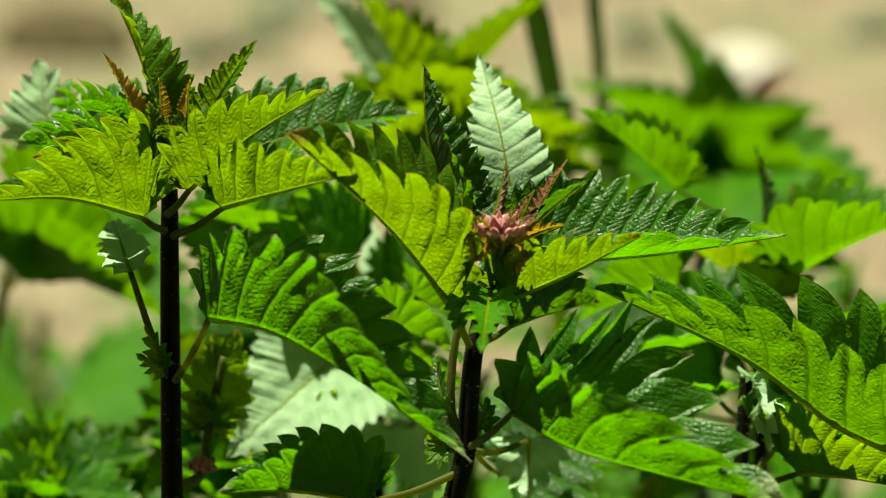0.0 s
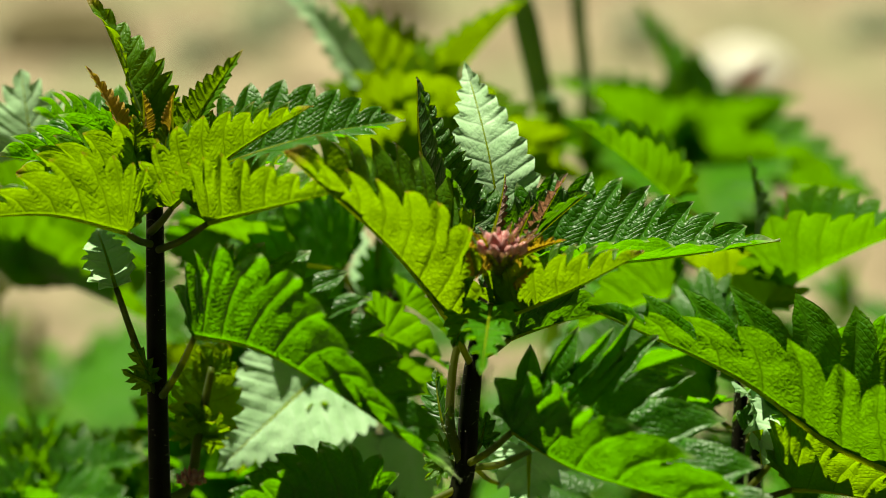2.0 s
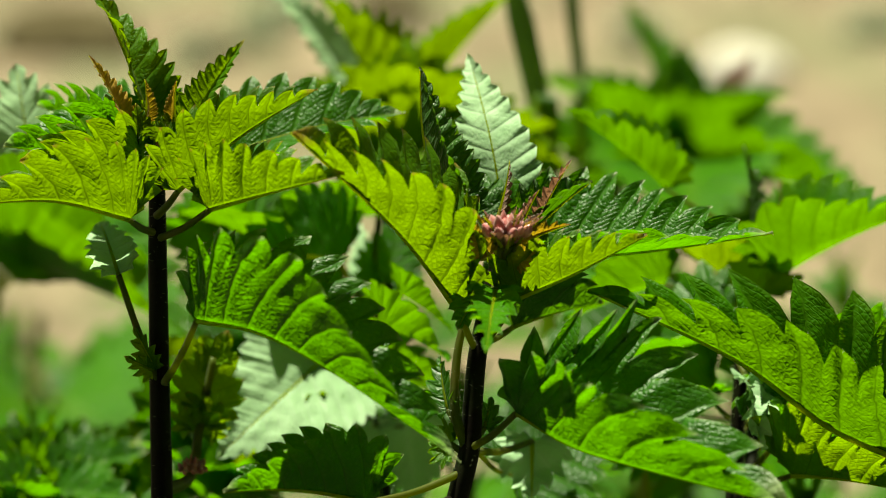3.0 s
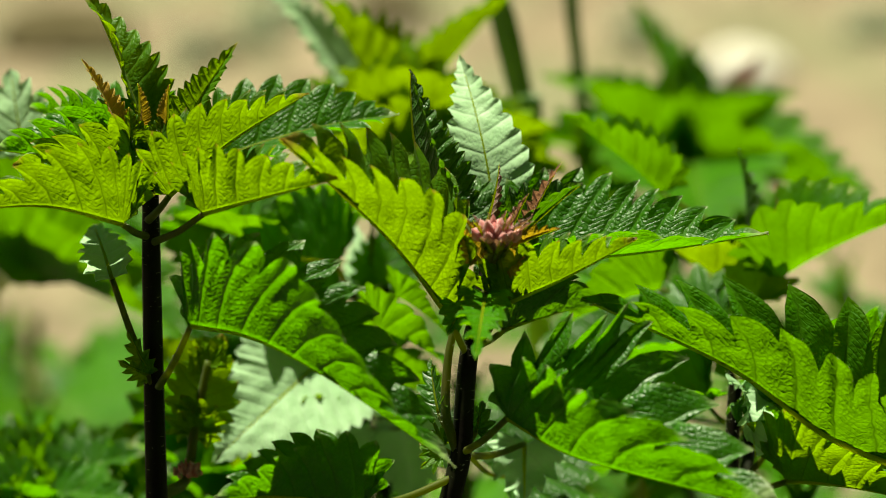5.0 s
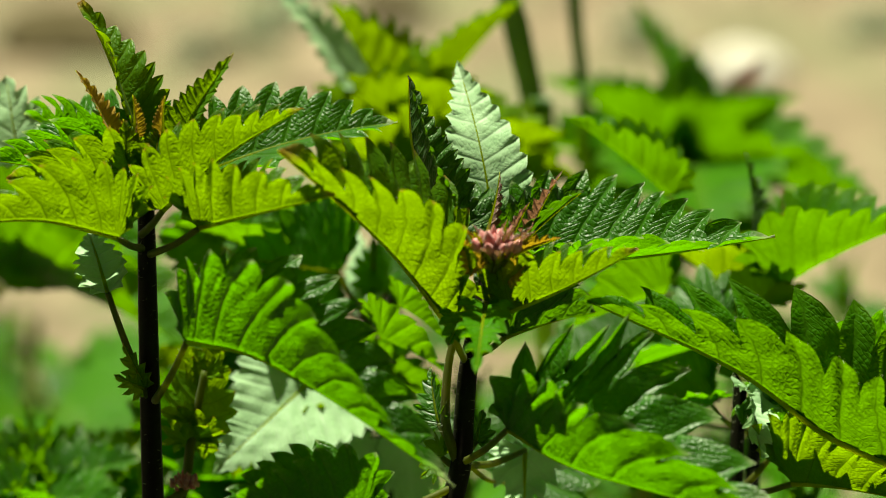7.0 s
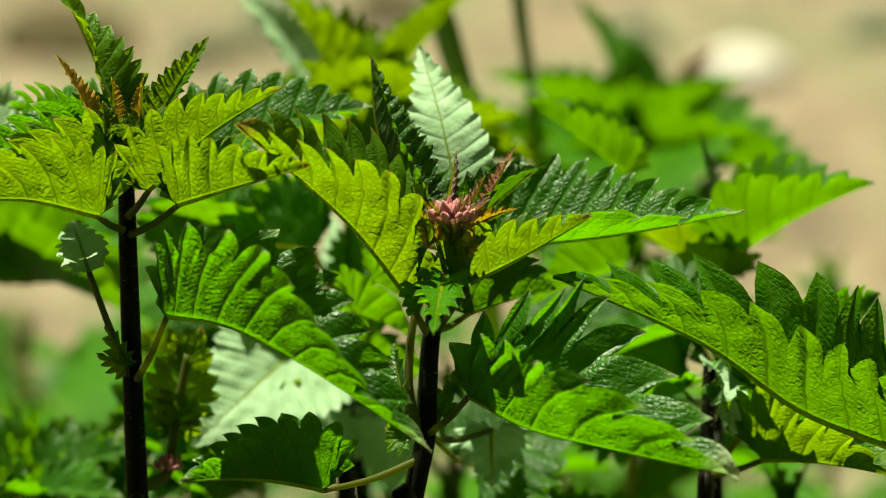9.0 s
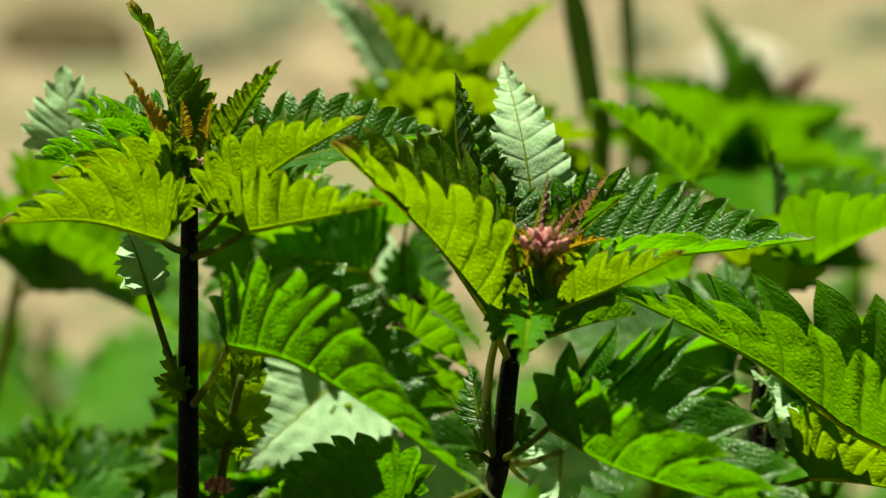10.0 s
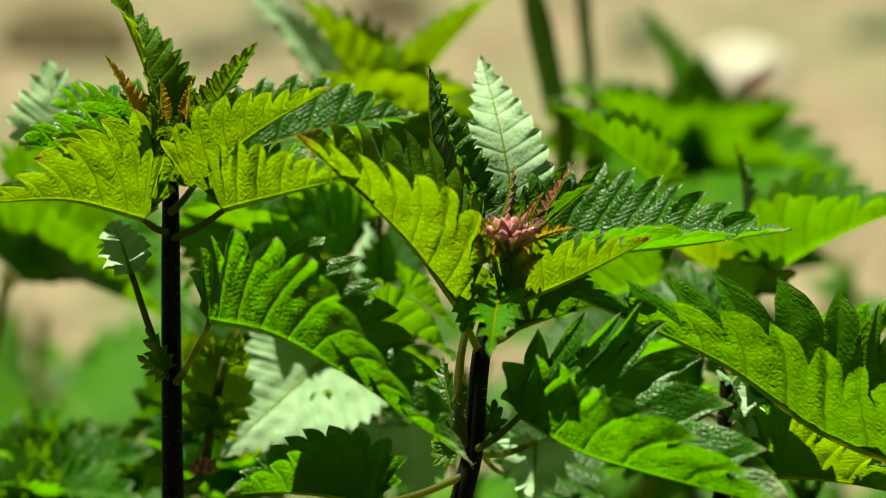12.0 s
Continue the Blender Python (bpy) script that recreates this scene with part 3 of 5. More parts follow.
leaf(middle, (0.0091, 0.0005, 0.2556), (0.0071, -0.0130, 0.2622), (0.0034, -0.0138, 0.2688), 0.0030, teeth=8, stalk=0.0005, name="young_shoot", seed=35, heart=0.1, mat=AMBER, up=(0.3, -1, 0.3), far=25, near=25, depth=0.7)
leaf(middle, (0.0091, 0.0005, 0.2556), (0.0121, -0.0095, 0.2603), (0.0160, -0.0133, 0.2644), 0.0035, teeth=8, heart=0.1, stalk=0.0005, name="young_shoot", seed=36, mat=AMBER, up=(-0.3, -1, 0.3), far=25, near=25, depth=0.7)
bud(middle, (0.0102, -0.0149, 0.2689), 0.0042)
for k in range(14):
    r = random.Random(400 + k)
    a = 2.4 * k
    reach = r.uniform(0.0025, 0.0055)
    foot = Vector((0.0102 + 0.4 * reach * math.cos(a), -0.0149 + 0.4 * reach * math.sin(a), 0.2649))
    top = foot + Vector((reach * math.cos(a), reach * math.sin(a), r.uniform(0.0035, 0.0070)))
    leaf(middle, (0.0091, 0.0005, 0.2556), foot, top, r.uniform(0.0010, 0.0017), up=(-math.cos(a), -math.sin(a), 0.2), far=50, near=50, mat=PURPLE if k % 3 else RUSTY, teeth=7, depth=0.4, heart=0.1,
         stalk=0.0004, name="bract", seed=400 + k)
leaf(middle, (0.0085, -0.0046, 0.2532), (0.0084, -0.0124, 0.2552), (0.0065, -0.0405, 0.2539), 0.0050, far=12, near=12, teeth=7, label="small crumpled pale leaf", seed=38, up=(0, -0.4, 1), mat=FRESH, depth=0.5)
leaf(middle, (0.0055, -0.0060, 0.2493), (0.0046, -0.0111, 0.2529), (0.0016, -0.0167, 0.2492), 0.0040, up=(-0.2, -1, 0.5), far=12, near=12, mat=LEAF, teeth=7, seed=39)
stem_of(middle, [(0.0037, -0.0130, 0.2242), (0.0013, -0.0123, 0.2322), (0.0016, -0.0091, 0.2408), (0.0028, -0.0069, 0.2470)], 0.0009, 0.0006, hairs=60, mat=STALK, name="side_branch")
leaf(middle, (0.0014, -0.0120, 0.2299), (0.0001, -0.0104, 0.2314), (-0.0014, -0.0032, 0.2395), 0.0040, up=(-0.8, -1, 0.3), far=25, near=25, mat=LEAF, teeth=7, seed=40)
leaf(middle, (0.0032, -0.0130, 0.2242), (0.0006, -0.0107, 0.2249), (-0.0035, -0.0085, 0.2250), 0.0050, up=(-0.2, -1, 0.5), far=25, near=25, mat=YOUNG, teeth=6, seed=41)
leaf(middle, (0.0043, -0.0125, 0.2257), (0.0067, -0.0096, 0.2277), (0.0080, -0.0058, 0.2323), 0.0030, up=(0.2, -1, 0.5), far=25, near=25, mat=DARK, teeth=5, seed=42)
leaf(middle, (0.0039, -0.0129, 0.2245), (0.0160, 0.0118, 0.2164), (0.0159, 0.0063, 0.2071), 0.0080, far=20, near=20, mat=PALE, teeth=7, wave=0.2, seed=43, up=(0, 0.8, 0.6))
leaf(middle, (0.0043, -0.0107, 0.2249), (0.0131, 0.0225, 0.2048), (0.0317, 0.0310, 0.2106), 0.0150, up=(0, -0.8, 1), far=8, near=8, fine=False, teeth=10, seed=45)

# ---- the second nettle ----

second = plant_at("nettle_plant", -0.0520, -0.0040, "young stinging nettle with rusty shoots and a dark stem")
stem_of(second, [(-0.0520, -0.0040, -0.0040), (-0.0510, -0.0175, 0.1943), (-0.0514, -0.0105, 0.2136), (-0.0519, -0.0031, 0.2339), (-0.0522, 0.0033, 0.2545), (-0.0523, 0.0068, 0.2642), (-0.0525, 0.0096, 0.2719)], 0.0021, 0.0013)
leaf(second, (-0.0508, -0.0058, 0.2354), (-0.0439, -0.0160, 0.2512), (0.0030, -0.0356, 0.2324), 0.0195, arch=0.06, hairs=60, wave=0.06, label="large toothed leaf with silvery hairs on its teeth", seed=46, via=[(-0.0321, -0.0224, 0.2512), (-0.0181, -0.0296, 0.2460)], near=(88, 70), far=(55, 50), roll=0, heart=1.0, curl=(0.0, 0.9), teeth=13, depth=0.85, sweep=0.5, widest=0.36)
leaf(second, (-0.0526, -0.0025, 0.2356), (-0.0589, -0.0019, 0.2548), (-0.0652, 0.0298, 0.2540), 0.0048, teeth=8, heart=0.4, seed=47, up=(0, -0.6, 0.8), far=10, near=10, mat=PALE, depth=0.3)
leaf(second, (-0.0521, -0.0039, 0.2348), (-0.0529, -0.0041, 0.2371), (-0.0579, -0.0069, 0.2410), 0.0025, up=(-0.3, -1, 0.4), far=20, near=20, mat=YOUNG, teeth=5, stalk=0.0004, name="bract", seed=48)
leaf(second, (-0.0521, -0.0039, 0.2348), (-0.0529, -0.0037, 0.2380), (-0.0564, -0.0031, 0.2455), 0.0025, up=(-0.3, -1, 0.4), far=20, near=20, mat=YOUNG, teeth=5, stalk=0.0004, name="bract", seed=49)
leaf(second, (-0.0526, 0.0073, 0.2684), (-0.0561, 0.0058, 0.2700), (-0.0763, 0.0013, 0.2752), 0.0120, mat=YOUNG, arch=0.05, seed=50, near=80, far=55, roll=0, teeth=8, depth=0.95)
leaf(second, (-0.0529, 0.0045, 0.2607), (-0.0564, -0.0042, 0.2661), (-0.0843, -0.0089, 0.2706), 0.0138, mat=YOUNG, arch=0.06, hairs=30, seed=51, via=[(-0.0696, -0.0068, 0.2705)], near=82, far=40, roll=0, teeth=12, depth=0.9)
leaf(second, (-0.0525, 0.0086, 0.2690), (-0.0576, 0.0182, 0.2690), (-0.0771, 0.0373, 0.2749), 0.0140, mat=LEAF, seed=52, near=70, far=45, roll=0, teeth=8, depth=0.95)
leaf(second, (-0.0525, 0.0086, 0.2690), (-0.0576, 0.0118, 0.2690), (-0.0813, 0.0175, 0.2730), 0.0140, mat=LEAF, seed=53, near=80, far=45, roll=0, teeth=8, depth=0.95)
tip_leaf = leaf(second, (-0.0524, 0.0046, 0.2639), (-0.0480, 0.0005, 0.2701), (-0.0229, 0.0020, 0.2889), 0.0112, mat=YOUNG, arch=-0.06, hairs=40, seed=54, via=[(-0.0367, 0.0010, 0.2802)], near=80, far=50, roll=0, tipbend=0, teeth=12, depth=0.9)
leaf(second, (-0.0518, 0.0041, 0.2597), (-0.0418, -0.0054, 0.2685), (-0.0175, -0.0184, 0.2795), 0.0118, mat=YOUNG, arch=0.0, label="sunlit leaf with glowing yellow-green blade", seed=55, via=[(-0.0301, -0.0138, 0.2746)], near=78, far=45, roll=0, teeth=11, depth=0.9)
leaf(second, (-0.0523, 0.0095, 0.2687), (-0.0401, 0.0208, 0.2703), (-0.0073, 0.0292, 0.2758), 0.0125, mat=LEAF, teeth=11, arch=0.04, seed=56, near=8, far=55, roll=0)
leaf(second, (-0.0526, 0.0109, 0.2725), (-0.0536, 0.0129, 0.2778), (-0.0640, 0.0236, 0.3013), 0.0075, up=(0.9, -0.8, 0.1), far=45, near=50, teeth=11, wave=0.14, heart=0.3, label="tall upright young leaf with crinkled edges", round_=0.7, seed=57, mat=YOUNG, depth=0.6)
leaf(second, (-0.0526, 0.0109, 0.2725), (-0.0533, 0.0159, 0.2774), (-0.0528, 0.0228, 0.2877), 0.0060, up=(0.2, -1, 0.1), far=20, near=20, teeth=8, heart=0.3, seed=58, mat=LEAF)
leaf(second, (-0.0525, 0.0096, 0.2719), (-0.0566, 0.0084, 0.2772), (-0.0643, 0.0117, 0.2921), 0.0030, up=(0.9, -0.7, 0.2), teeth=11, heart=0.1, stalk=0.0005, name="young_shoot", depth=0.45, seed=59, mat=AMBER, far=40, near=40)
leaf(second, (-0.0525, 0.0096, 0.2719), (-0.0539, 0.0075, 0.2807), (-0.0540, 0.0083, 0.2886), 0.0020, up=(1, -0.6, 0), teeth=11, heart=0.1, stalk=0.0005, name="young_shoot", depth=0.45, seed=60, mat=AMBER, far=45, near=45)
leaf(second, (-0.0525, 0.0096, 0.2719), (-0.0488, 0.0075, 0.2807), (-0.0483, 0.0082, 0.2884), 0.0020, up=(-1, -0.6, 0), teeth=11, heart=0.1, stalk=0.0005, name="young_shoot", depth=0.45, seed=61, mat=AMBER, far=45, near=45)
leaf(second, (-0.0525, 0.0096, 0.2719), (-0.0469, 0.0087, 0.2781), (-0.0362, 0.0127, 0.2949), 0.0045, up=(-0.6, -1, 0.3), far=38, near=38, mat=YOUNG, teeth=11, heart=0.1, stalk=0.0005, name="young_shoot", depth=0.45, seed=62)
leaf(second, (-0.0525, 0.0096, 0.2719), (-0.0554, 0.0053, 0.2744), (-0.0557, 0.0068, 0.2846), 0.0050, up=(0.5, -1, 0.2), far=38, near=38, mat=YOUNG, teeth=11, heart=0.1, stalk=0.0005, name="young_shoot", depth=0.45, seed=63)
leaf(second, (-0.0525, 0.0096, 0.2719), (-0.0503, 0.0056, 0.2754), (-0.0493, 0.0084, 0.2831), 0.0040, up=(-0.4, -1, 0.2), far=38, near=38, mat=YOUNG, teeth=11, heart=0.1, stalk=0.0005, name="young_shoot", depth=0.45, seed=64)
bud(second, (-0.0510, 0.0065, 0.2778), 0.0022)
turned_leaf = leaf(second, (-0.0761, 0.0426, 0.2601), (-0.0796, 0.0478, 0.2626), (-0.0824, 0.0553, 0.2774), 0.0090, up=(-0.1, -0.8, 0.6), far=15, near=15, mat=PALE, teeth=8, heart=0.2, round_=0.42, sweep=0.9, stalk=0.0005, label="pale leaf turned to show its underside", seed=65)
stem_of(second, [(-0.0515, -0.0080, 0.2148), (-0.0473, 0.0060, 0.2120), (-0.0458, 0.0110, 0.2201), (-0.0432, 0.0154, 0.2321)], 0.0012, 0.0007, hairs=0, mat=STALK, name="side_branch")
leaf(second, (-0.0456, 0.0107, 0.2192), (-0.0456, 0.0110, 0.2201), (-0.0478, 0.0114, 0.2269), 0.0060, teeth=6, fine=False, seed=66, mat=YOUNG, up=(0, 0.8, 0.6), far=5, near=5)
leaf(second, (-0.0456, 0.0107, 0.2192), (-0.0448, 0.0121, 0.2231), (-0.0407, 0.0190, 0.2363), 0.0075, teeth=6, fine=False, seed=67, mat=YOUNG, up=(0, 0.8, 0.6), far=5, near=5)
leaf(second, (-0.0456, 0.0107, 0.2192), (-0.0458, 0.0107, 0.2192), (-0.0427, 0.0101, 0.2234), 0.0060, teeth=6, fine=False, seed=68, mat=YOUNG, up=(0, 0.8, 0.6), far=5, near=5)
leaf(second, (-0.0456, 0.0107, 0.2192), (-0.0435, 0.0150, 0.2311), (-0.0456, 0.0168, 0.2360), 0.0055, teeth=6, fine=False, seed=69, mat=YELLOW, up=(0, 0.8, 0.6), far=5, near=5)
bud(second, (-0.0468, 0.0048, 0.2148), 0.0026)

# ---- the nettle on the other side ----

third = plant_at("nettle_plant", 0.0520, 0.0120, "stinging nettle with broad sunlit leaves and a curled leaf")
stem_of(third, [(0.0520, 0.0120, -0.0040), (0.0533, -0.0016, 0.1913), (0.0541, 0.0042, 0.2071), (0.0548, 0.0092, 0.2209), (0.0556, 0.0135, 0.2328)], 0.0016, 0.0011)
leaf(third, (0.0556, 0.0135, 0.2328), (0.0866, -0.0179, 0.2225), (0.0253, -0.0164, 0.2560), 0.0235, mat=FRESH, arch=0.03, hairs=60, label="broad sunlit leaf with deep veins", stalk=0.001, round_=0.7, seed=70, via=[(0.0692, -0.0173, 0.2301), (0.0517, -0.0168, 0.2430)], near=(68, 66), narrow=0.75, far=(80, 58), roll=0, teeth=12, curl=(0.0, 0.3), depth=0.95, widest=0.33)
leaf(third, (0.0556, 0.0135, 0.2328), (0.0745, 0.0032, 0.2279), (0.0877, 0.0145, 0.2414), 0.0160, roll=20, far=-0.8, near=118.8, mat=LEAF, teeth=11, seed=71)
leaf(third, (0.0548, 0.0132, 0.2318), (0.0564, 0.0062, 0.2301), (0.0580, -0.0038, 0.2203), 0.0060, up=(0.4, -1, 0.3), far=50, near=60, mat=PALE, teeth=8, wave=0.3, label="curled pale leaf", curl=0.5, seed=72)
leaf(third, (0.0548, 0.0132, 0.2318), (0.0571, 0.0076, 0.2284), (0.0628, 0.0010, 0.2277), 0.0060, up=(0.1, -1, 0.6), far=40, near=10, mat=DARK, teeth=7, wave=0.3, seed=73)
leaf(third, (0.0543, 0.0049, 0.2091), (0.0625, 0.0063, 0.2187), (0.0879, -0.0084, 0.2194), 0.0170, roll=20, far=23.5, near=94.5, mat=LEAF, teeth=11, arch=0.05, seed=74)
leaf(third, (0.0543, 0.0049, 0.2091), (0.0641, -0.0017, 0.2143), (0.0871, -0.0160, 0.2161), 0.0160, roll=24, far=19.7, near=98.3, mat=YOUNG, teeth=11, arch=0.05, seed=75)
leaf(third, (0.0556, 0.0135, 0.2328), (0.0525, 0.0313, 0.2292), (0.0357, 0.0388, 0.2203), 0.0160, teeth=8, fine=False, mat=LEAF, roll=20, seed=76, near=42.6, far=35.4)
leaf(third, (0.0548, 0.0092, 0.2209), (0.0514, 0.0273, 0.2180), (0.0365, 0.0280, 0.2083), 0.0180, teeth=8, fine=False, mat=LEAF, roll=20, seed=77, near=50.0, far=28.0)
leaf(third, (0.0543, 0.0078, 0.2170), (0.0612, 0.0280, 0.2200), (0.0756, 0.0339, 0.2246), 0.0160, teeth=8, fine=False, mat=LEAF, roll=20, seed=78, near=60.6, far=17.4)

# ---- nettles farther back ----

fourth = plant_at("nettle_plant", 0.0700, 0.0750, "slightly blurred young nettle with thin upright spikes")
stem_of(fourth, [(0.0700, 0.0750, -0.0040), (0.0607, 0.0328, 0.1748), (0.0618, 0.0442, 0.2061), (0.0624, 0.0519, 0.2270), (0.0627, 0.0553, 0.2364)], 0.0016, 0.0011)
leaf(fourth, (0.0624, 0.0534, 0.2312), (0.0438, 0.0496, 0.2326), (0.0237, 0.0414, 0.2275), 0.0140, teeth=11, fine=False, mat=FRESH, seed=79, near=77.5, far=40.5)
leaf(fourth, (0.0624, 0.0549, 0.2354), (0.0675, 0.0448, 0.2368), (0.0925, 0.0395, 0.2515), 0.0170, teeth=11, fine=False, roll=16, far=36.8, near=81.2, mat=FRESH, seed=80)
leaf(fourth, (0.0624, 0.0534, 0.2312), (0.0617, 0.0506, 0.2293), (0.0435, 0.0491, 0.2428), 0.0140, teeth=11, fine=False, roll=0, mat=YELLOW, seed=82, near=59.4, far=-15)
leaf(fourth, (0.0624, 0.0534, 0.2312), (0.0639, 0.0504, 0.2289), (0.0756, 0.0512, 0.2427), 0.0140, teeth=11, fine=False, roll=0, mat=YELLOW, seed=83, near=67.9, far=-15)
leaf(fourth, (0.0627, 0.0606, 0.2393), (0.0443, 0.0638, 0.2482), (0.0244, 0.0654, 0.2641), 0.0100, teeth=11, fine=False, roll=15, far=37.5, near=80.5, mat=FRESH, seed=84)
leaf(fourth, (0.0627, 0.0586, 0.2340), (0.0717, 0.0662, 0.2372), (0.0846, 0.0713, 0.2396), 0.0120, teeth=11, fine=False, roll=20, far=21.9, mat=FRESH, seed=85, near=96.1)
leaf(fourth, (0.0622, 0.0503, 0.2229), (0.0415, 0.0622, 0.2146), (0.0200, 0.0626, 0.2156), 0.0200, teeth=11, fine=False, up=(0, -0.6, 1), far=8, near=8, mat=LEAF, seed=86)
leaf(fourth, (0.0618, 0.0442, 0.2061), (0.0425, 0.0565, 0.2047), (0.0198, 0.0542, 0.2044), 0.0200, teeth=11, fine=False, up=(0, -0.7, 1), far=8, near=8, mat=LEAF, seed=87)
leaf(fourth, (0.0622, 0.0484, 0.2176), (0.0530, 0.0645, 0.2149), (0.0361, 0.0705, 0.2199), 0.0160, teeth=11, fine=False, up=(0, -0.6, 1), far=8, near=8, mat=FRESH, seed=88)
leaf(fourth, (0.0625, 0.0553, 0.2364), (0.0611, 0.0553, 0.2424), (0.0594, 0.0611, 0.2582), 0.0032, up=(1, -0.6, 0), far=68, near=68, mat=DARK, teeth=8, fine=False, name="young_shoot", heart=0.1, seed=89)
leaf(fourth, (0.0625, 0.0553, 0.2364), (0.0637, 0.0530, 0.2420), (0.0668, 0.0567, 0.2522), 0.0030, up=(1, -0.6, 0), far=68, near=68, mat=RUSTY, teeth=8, fine=False, name="young_shoot", heart=0.1, seed=90)
leaf(fourth, (0.0625, 0.0553, 0.2364), (0.0622, 0.0553, 0.2424), (0.0633, 0.0572, 0.2476), 0.0030, up=(1, -0.6, 0), far=68, near=68, mat=YOUNG, teeth=8, fine=False, name="young_shoot", heart=0.1, seed=91)

fifth = plant_at("nettle_plant", 0.1000, 0.3000, "blurred nettle with spreading leaves behind the others")
stem_of(fifth, [(0.1000, 0.3000, -0.0040), (0.0546, 0.2011, 0.1400), (0.0556, 0.2077, 0.1729), (0.0574, 0.2119, 0.1990), (0.0580, 0.2152, 0.2079)], 0.0024, 0.0016)
leaf(fifth, (0.0578, 0.2133, 0.2028), (0.0527, 0.1957, 0.2130), (0.0218, 0.1923, 0.2328), 0.0130, teeth=11, fine=False, stalk=0.0012, roll=15, far=42.3, near=75.7, mat=FRESH, seed=92)
leaf(fifth, (0.0578, 0.2133, 0.2028), (0.0607, 0.2052, 0.2098), (0.0827, 0.2005, 0.2261), 0.0120, teeth=11, fine=False, stalk=0.0012, roll=20, far=37.2, near=80.8, mat=FRESH, seed=93)
leaf(fifth, (0.0578, 0.2119, 0.1990), (0.0620, 0.1930, 0.2055), (0.0983, 0.1734, 0.2102), 0.0210, teeth=11, fine=False, stalk=0.0012, roll=20, far=30.1, near=87.9, mat=FRESH, seed=94)
leaf(fifth, (0.0578, 0.2119, 0.1990), (0.0514, 0.1930, 0.2055), (0.0294, 0.1719, 0.2059), 0.0260, teeth=11, fine=False, stalk=0.0012, roll=20, far=21.7, near=96.3, mat=FRESH, seed=95)
leaf(fifth, (0.0578, 0.2133, 0.2028), (0.0567, 0.1853, 0.2137), (0.0571, 0.1419, 0.2112), 0.0240, teeth=11, fine=False, stalk=0.0012, up=(0, -0.7, 1), far=15, near=15, mat=FRESH, seed=96)
leaf(fifth, (0.0578, 0.2147, 0.2066), (0.0560, 0.2156, 0.2092), (0.0447, 0.2321, 0.2398), 0.0120, teeth=11, fine=False, stalk=0.0012, up=(0.9, -0.7, 0.2), far=40, near=40, mat=FRESH, seed=97)
leaf(fifth, (0.0578, 0.2147, 0.2066), (0.0574, 0.2166, 0.2118), (0.0587, 0.2238, 0.2316), 0.0090, teeth=11, fine=False, stalk=0.0012, up=(0.4, -1, 0.2), far=30, near=30, mat=FRESH, seed=98)
leaf(fifth, (0.0578, 0.2147, 0.2066), (0.0543, 0.2109, 0.2108), (0.0509, 0.2164, 0.2261), 0.0100, teeth=11, fine=False, stalk=0.0012, up=(0.4, -1, 0.2), far=30, near=30, mat=FRESH, seed=99)
leaf(fifth, (0.0587, 0.2247, 0.2048), (0.0705, 0.2375, 0.2108), (0.0786, 0.2468, 0.2218), 0.0050, teeth=11, fine=False, stalk=0.0012, up=(-0.7, -1, 0.2), far=50, near=50, mat=PURPLE, seed=100)
leaf(fifth, (0.0578, 0.2119, 0.1990), (0.0520, 0.2034, 0.2048), (0.0153, 0.1871, 0.2186), 0.0170, teeth=11, fine=False, stalk=0.0012, roll=20, mat=FRESH, seed=101, near=50.9, far=37.1)
leaf(fifth, (0.0579, 0.2059, 0.1765), (0.0447, 0.1866, 0.1880), (0.0232, 0.1772, 0.1914), 0.0220, teeth=11, fine=False, stalk=0.0012, roll=20, mat=FRESH, seed=102, near=88.5, far=29.5)
leaf(fifth, (0.0579, 0.2059, 0.1765), (0.0660, 0.1862, 0.1867), (0.0900, 0.1875, 0.1905), 0.0220, teeth=11, fine=False, stalk=0.0012, roll=20, mat=FRESH, seed=103, near=91.3, far=26.7)

sixth = plant_at("nettle_plant", -0.0120, 0.1500, "blurred nettle with raised narrow leaves behind the others")
stem_of(sixth, [(-0.0120, 0.1500, -0.0040), (-0.0113, 0.0996, 0.1828), (-0.0107, 0.1095, 0.2100), (-0.0101, 0.1186, 0.2349), (-0.0095, 0.1215, 0.2429)], 0.002, 0.0014)
leaf(sixth, (-0.0095, 0.1211, 0.2417), (-0.0149, 0.1220, 0.2503), (-0.0362, 0.1229, 0.2762), 0.0060, teeth=11, fine=False, stalk=0.001, up=(0.2, -0.6, 1), far=30, near=10, mat=PALE, seed=104)
leaf(sixth, (-0.0095, 0.1211, 0.2417), (-0.0113, 0.1189, 0.2475), (-0.0248, 0.1198, 0.2734), 0.0150, teeth=11, fine=False, stalk=0.001, roll=20, far=35.4, near=82.6, mat=YELLOW, seed=105)
leaf(sixth, (-0.0095, 0.1215, 0.2429), (-0.0035, 0.1231, 0.2474), (0.0172, 0.1391, 0.2679), 0.0100, teeth=11, fine=False, stalk=0.001, roll=15, far=14.7, near=103.3, mat=YELLOW, seed=106)
leaf(sixth, (-0.0095, 0.1215, 0.2429), (-0.0100, 0.1145, 0.2470), (-0.0053, 0.1242, 0.2621), 0.0110, teeth=11, fine=False, stalk=0.001, up=(-0.3, -1, 0.4), mat=YELLOW, seed=107)
leaf(sixth, (-0.0095, 0.1202, 0.2395), (-0.0017, 0.1155, 0.2322), (0.0281, 0.1087, 0.2370), 0.0220, teeth=11, fine=False, stalk=0.001, roll=0, mat=YELLOW, seed=108, near=77.4, far=62.6)
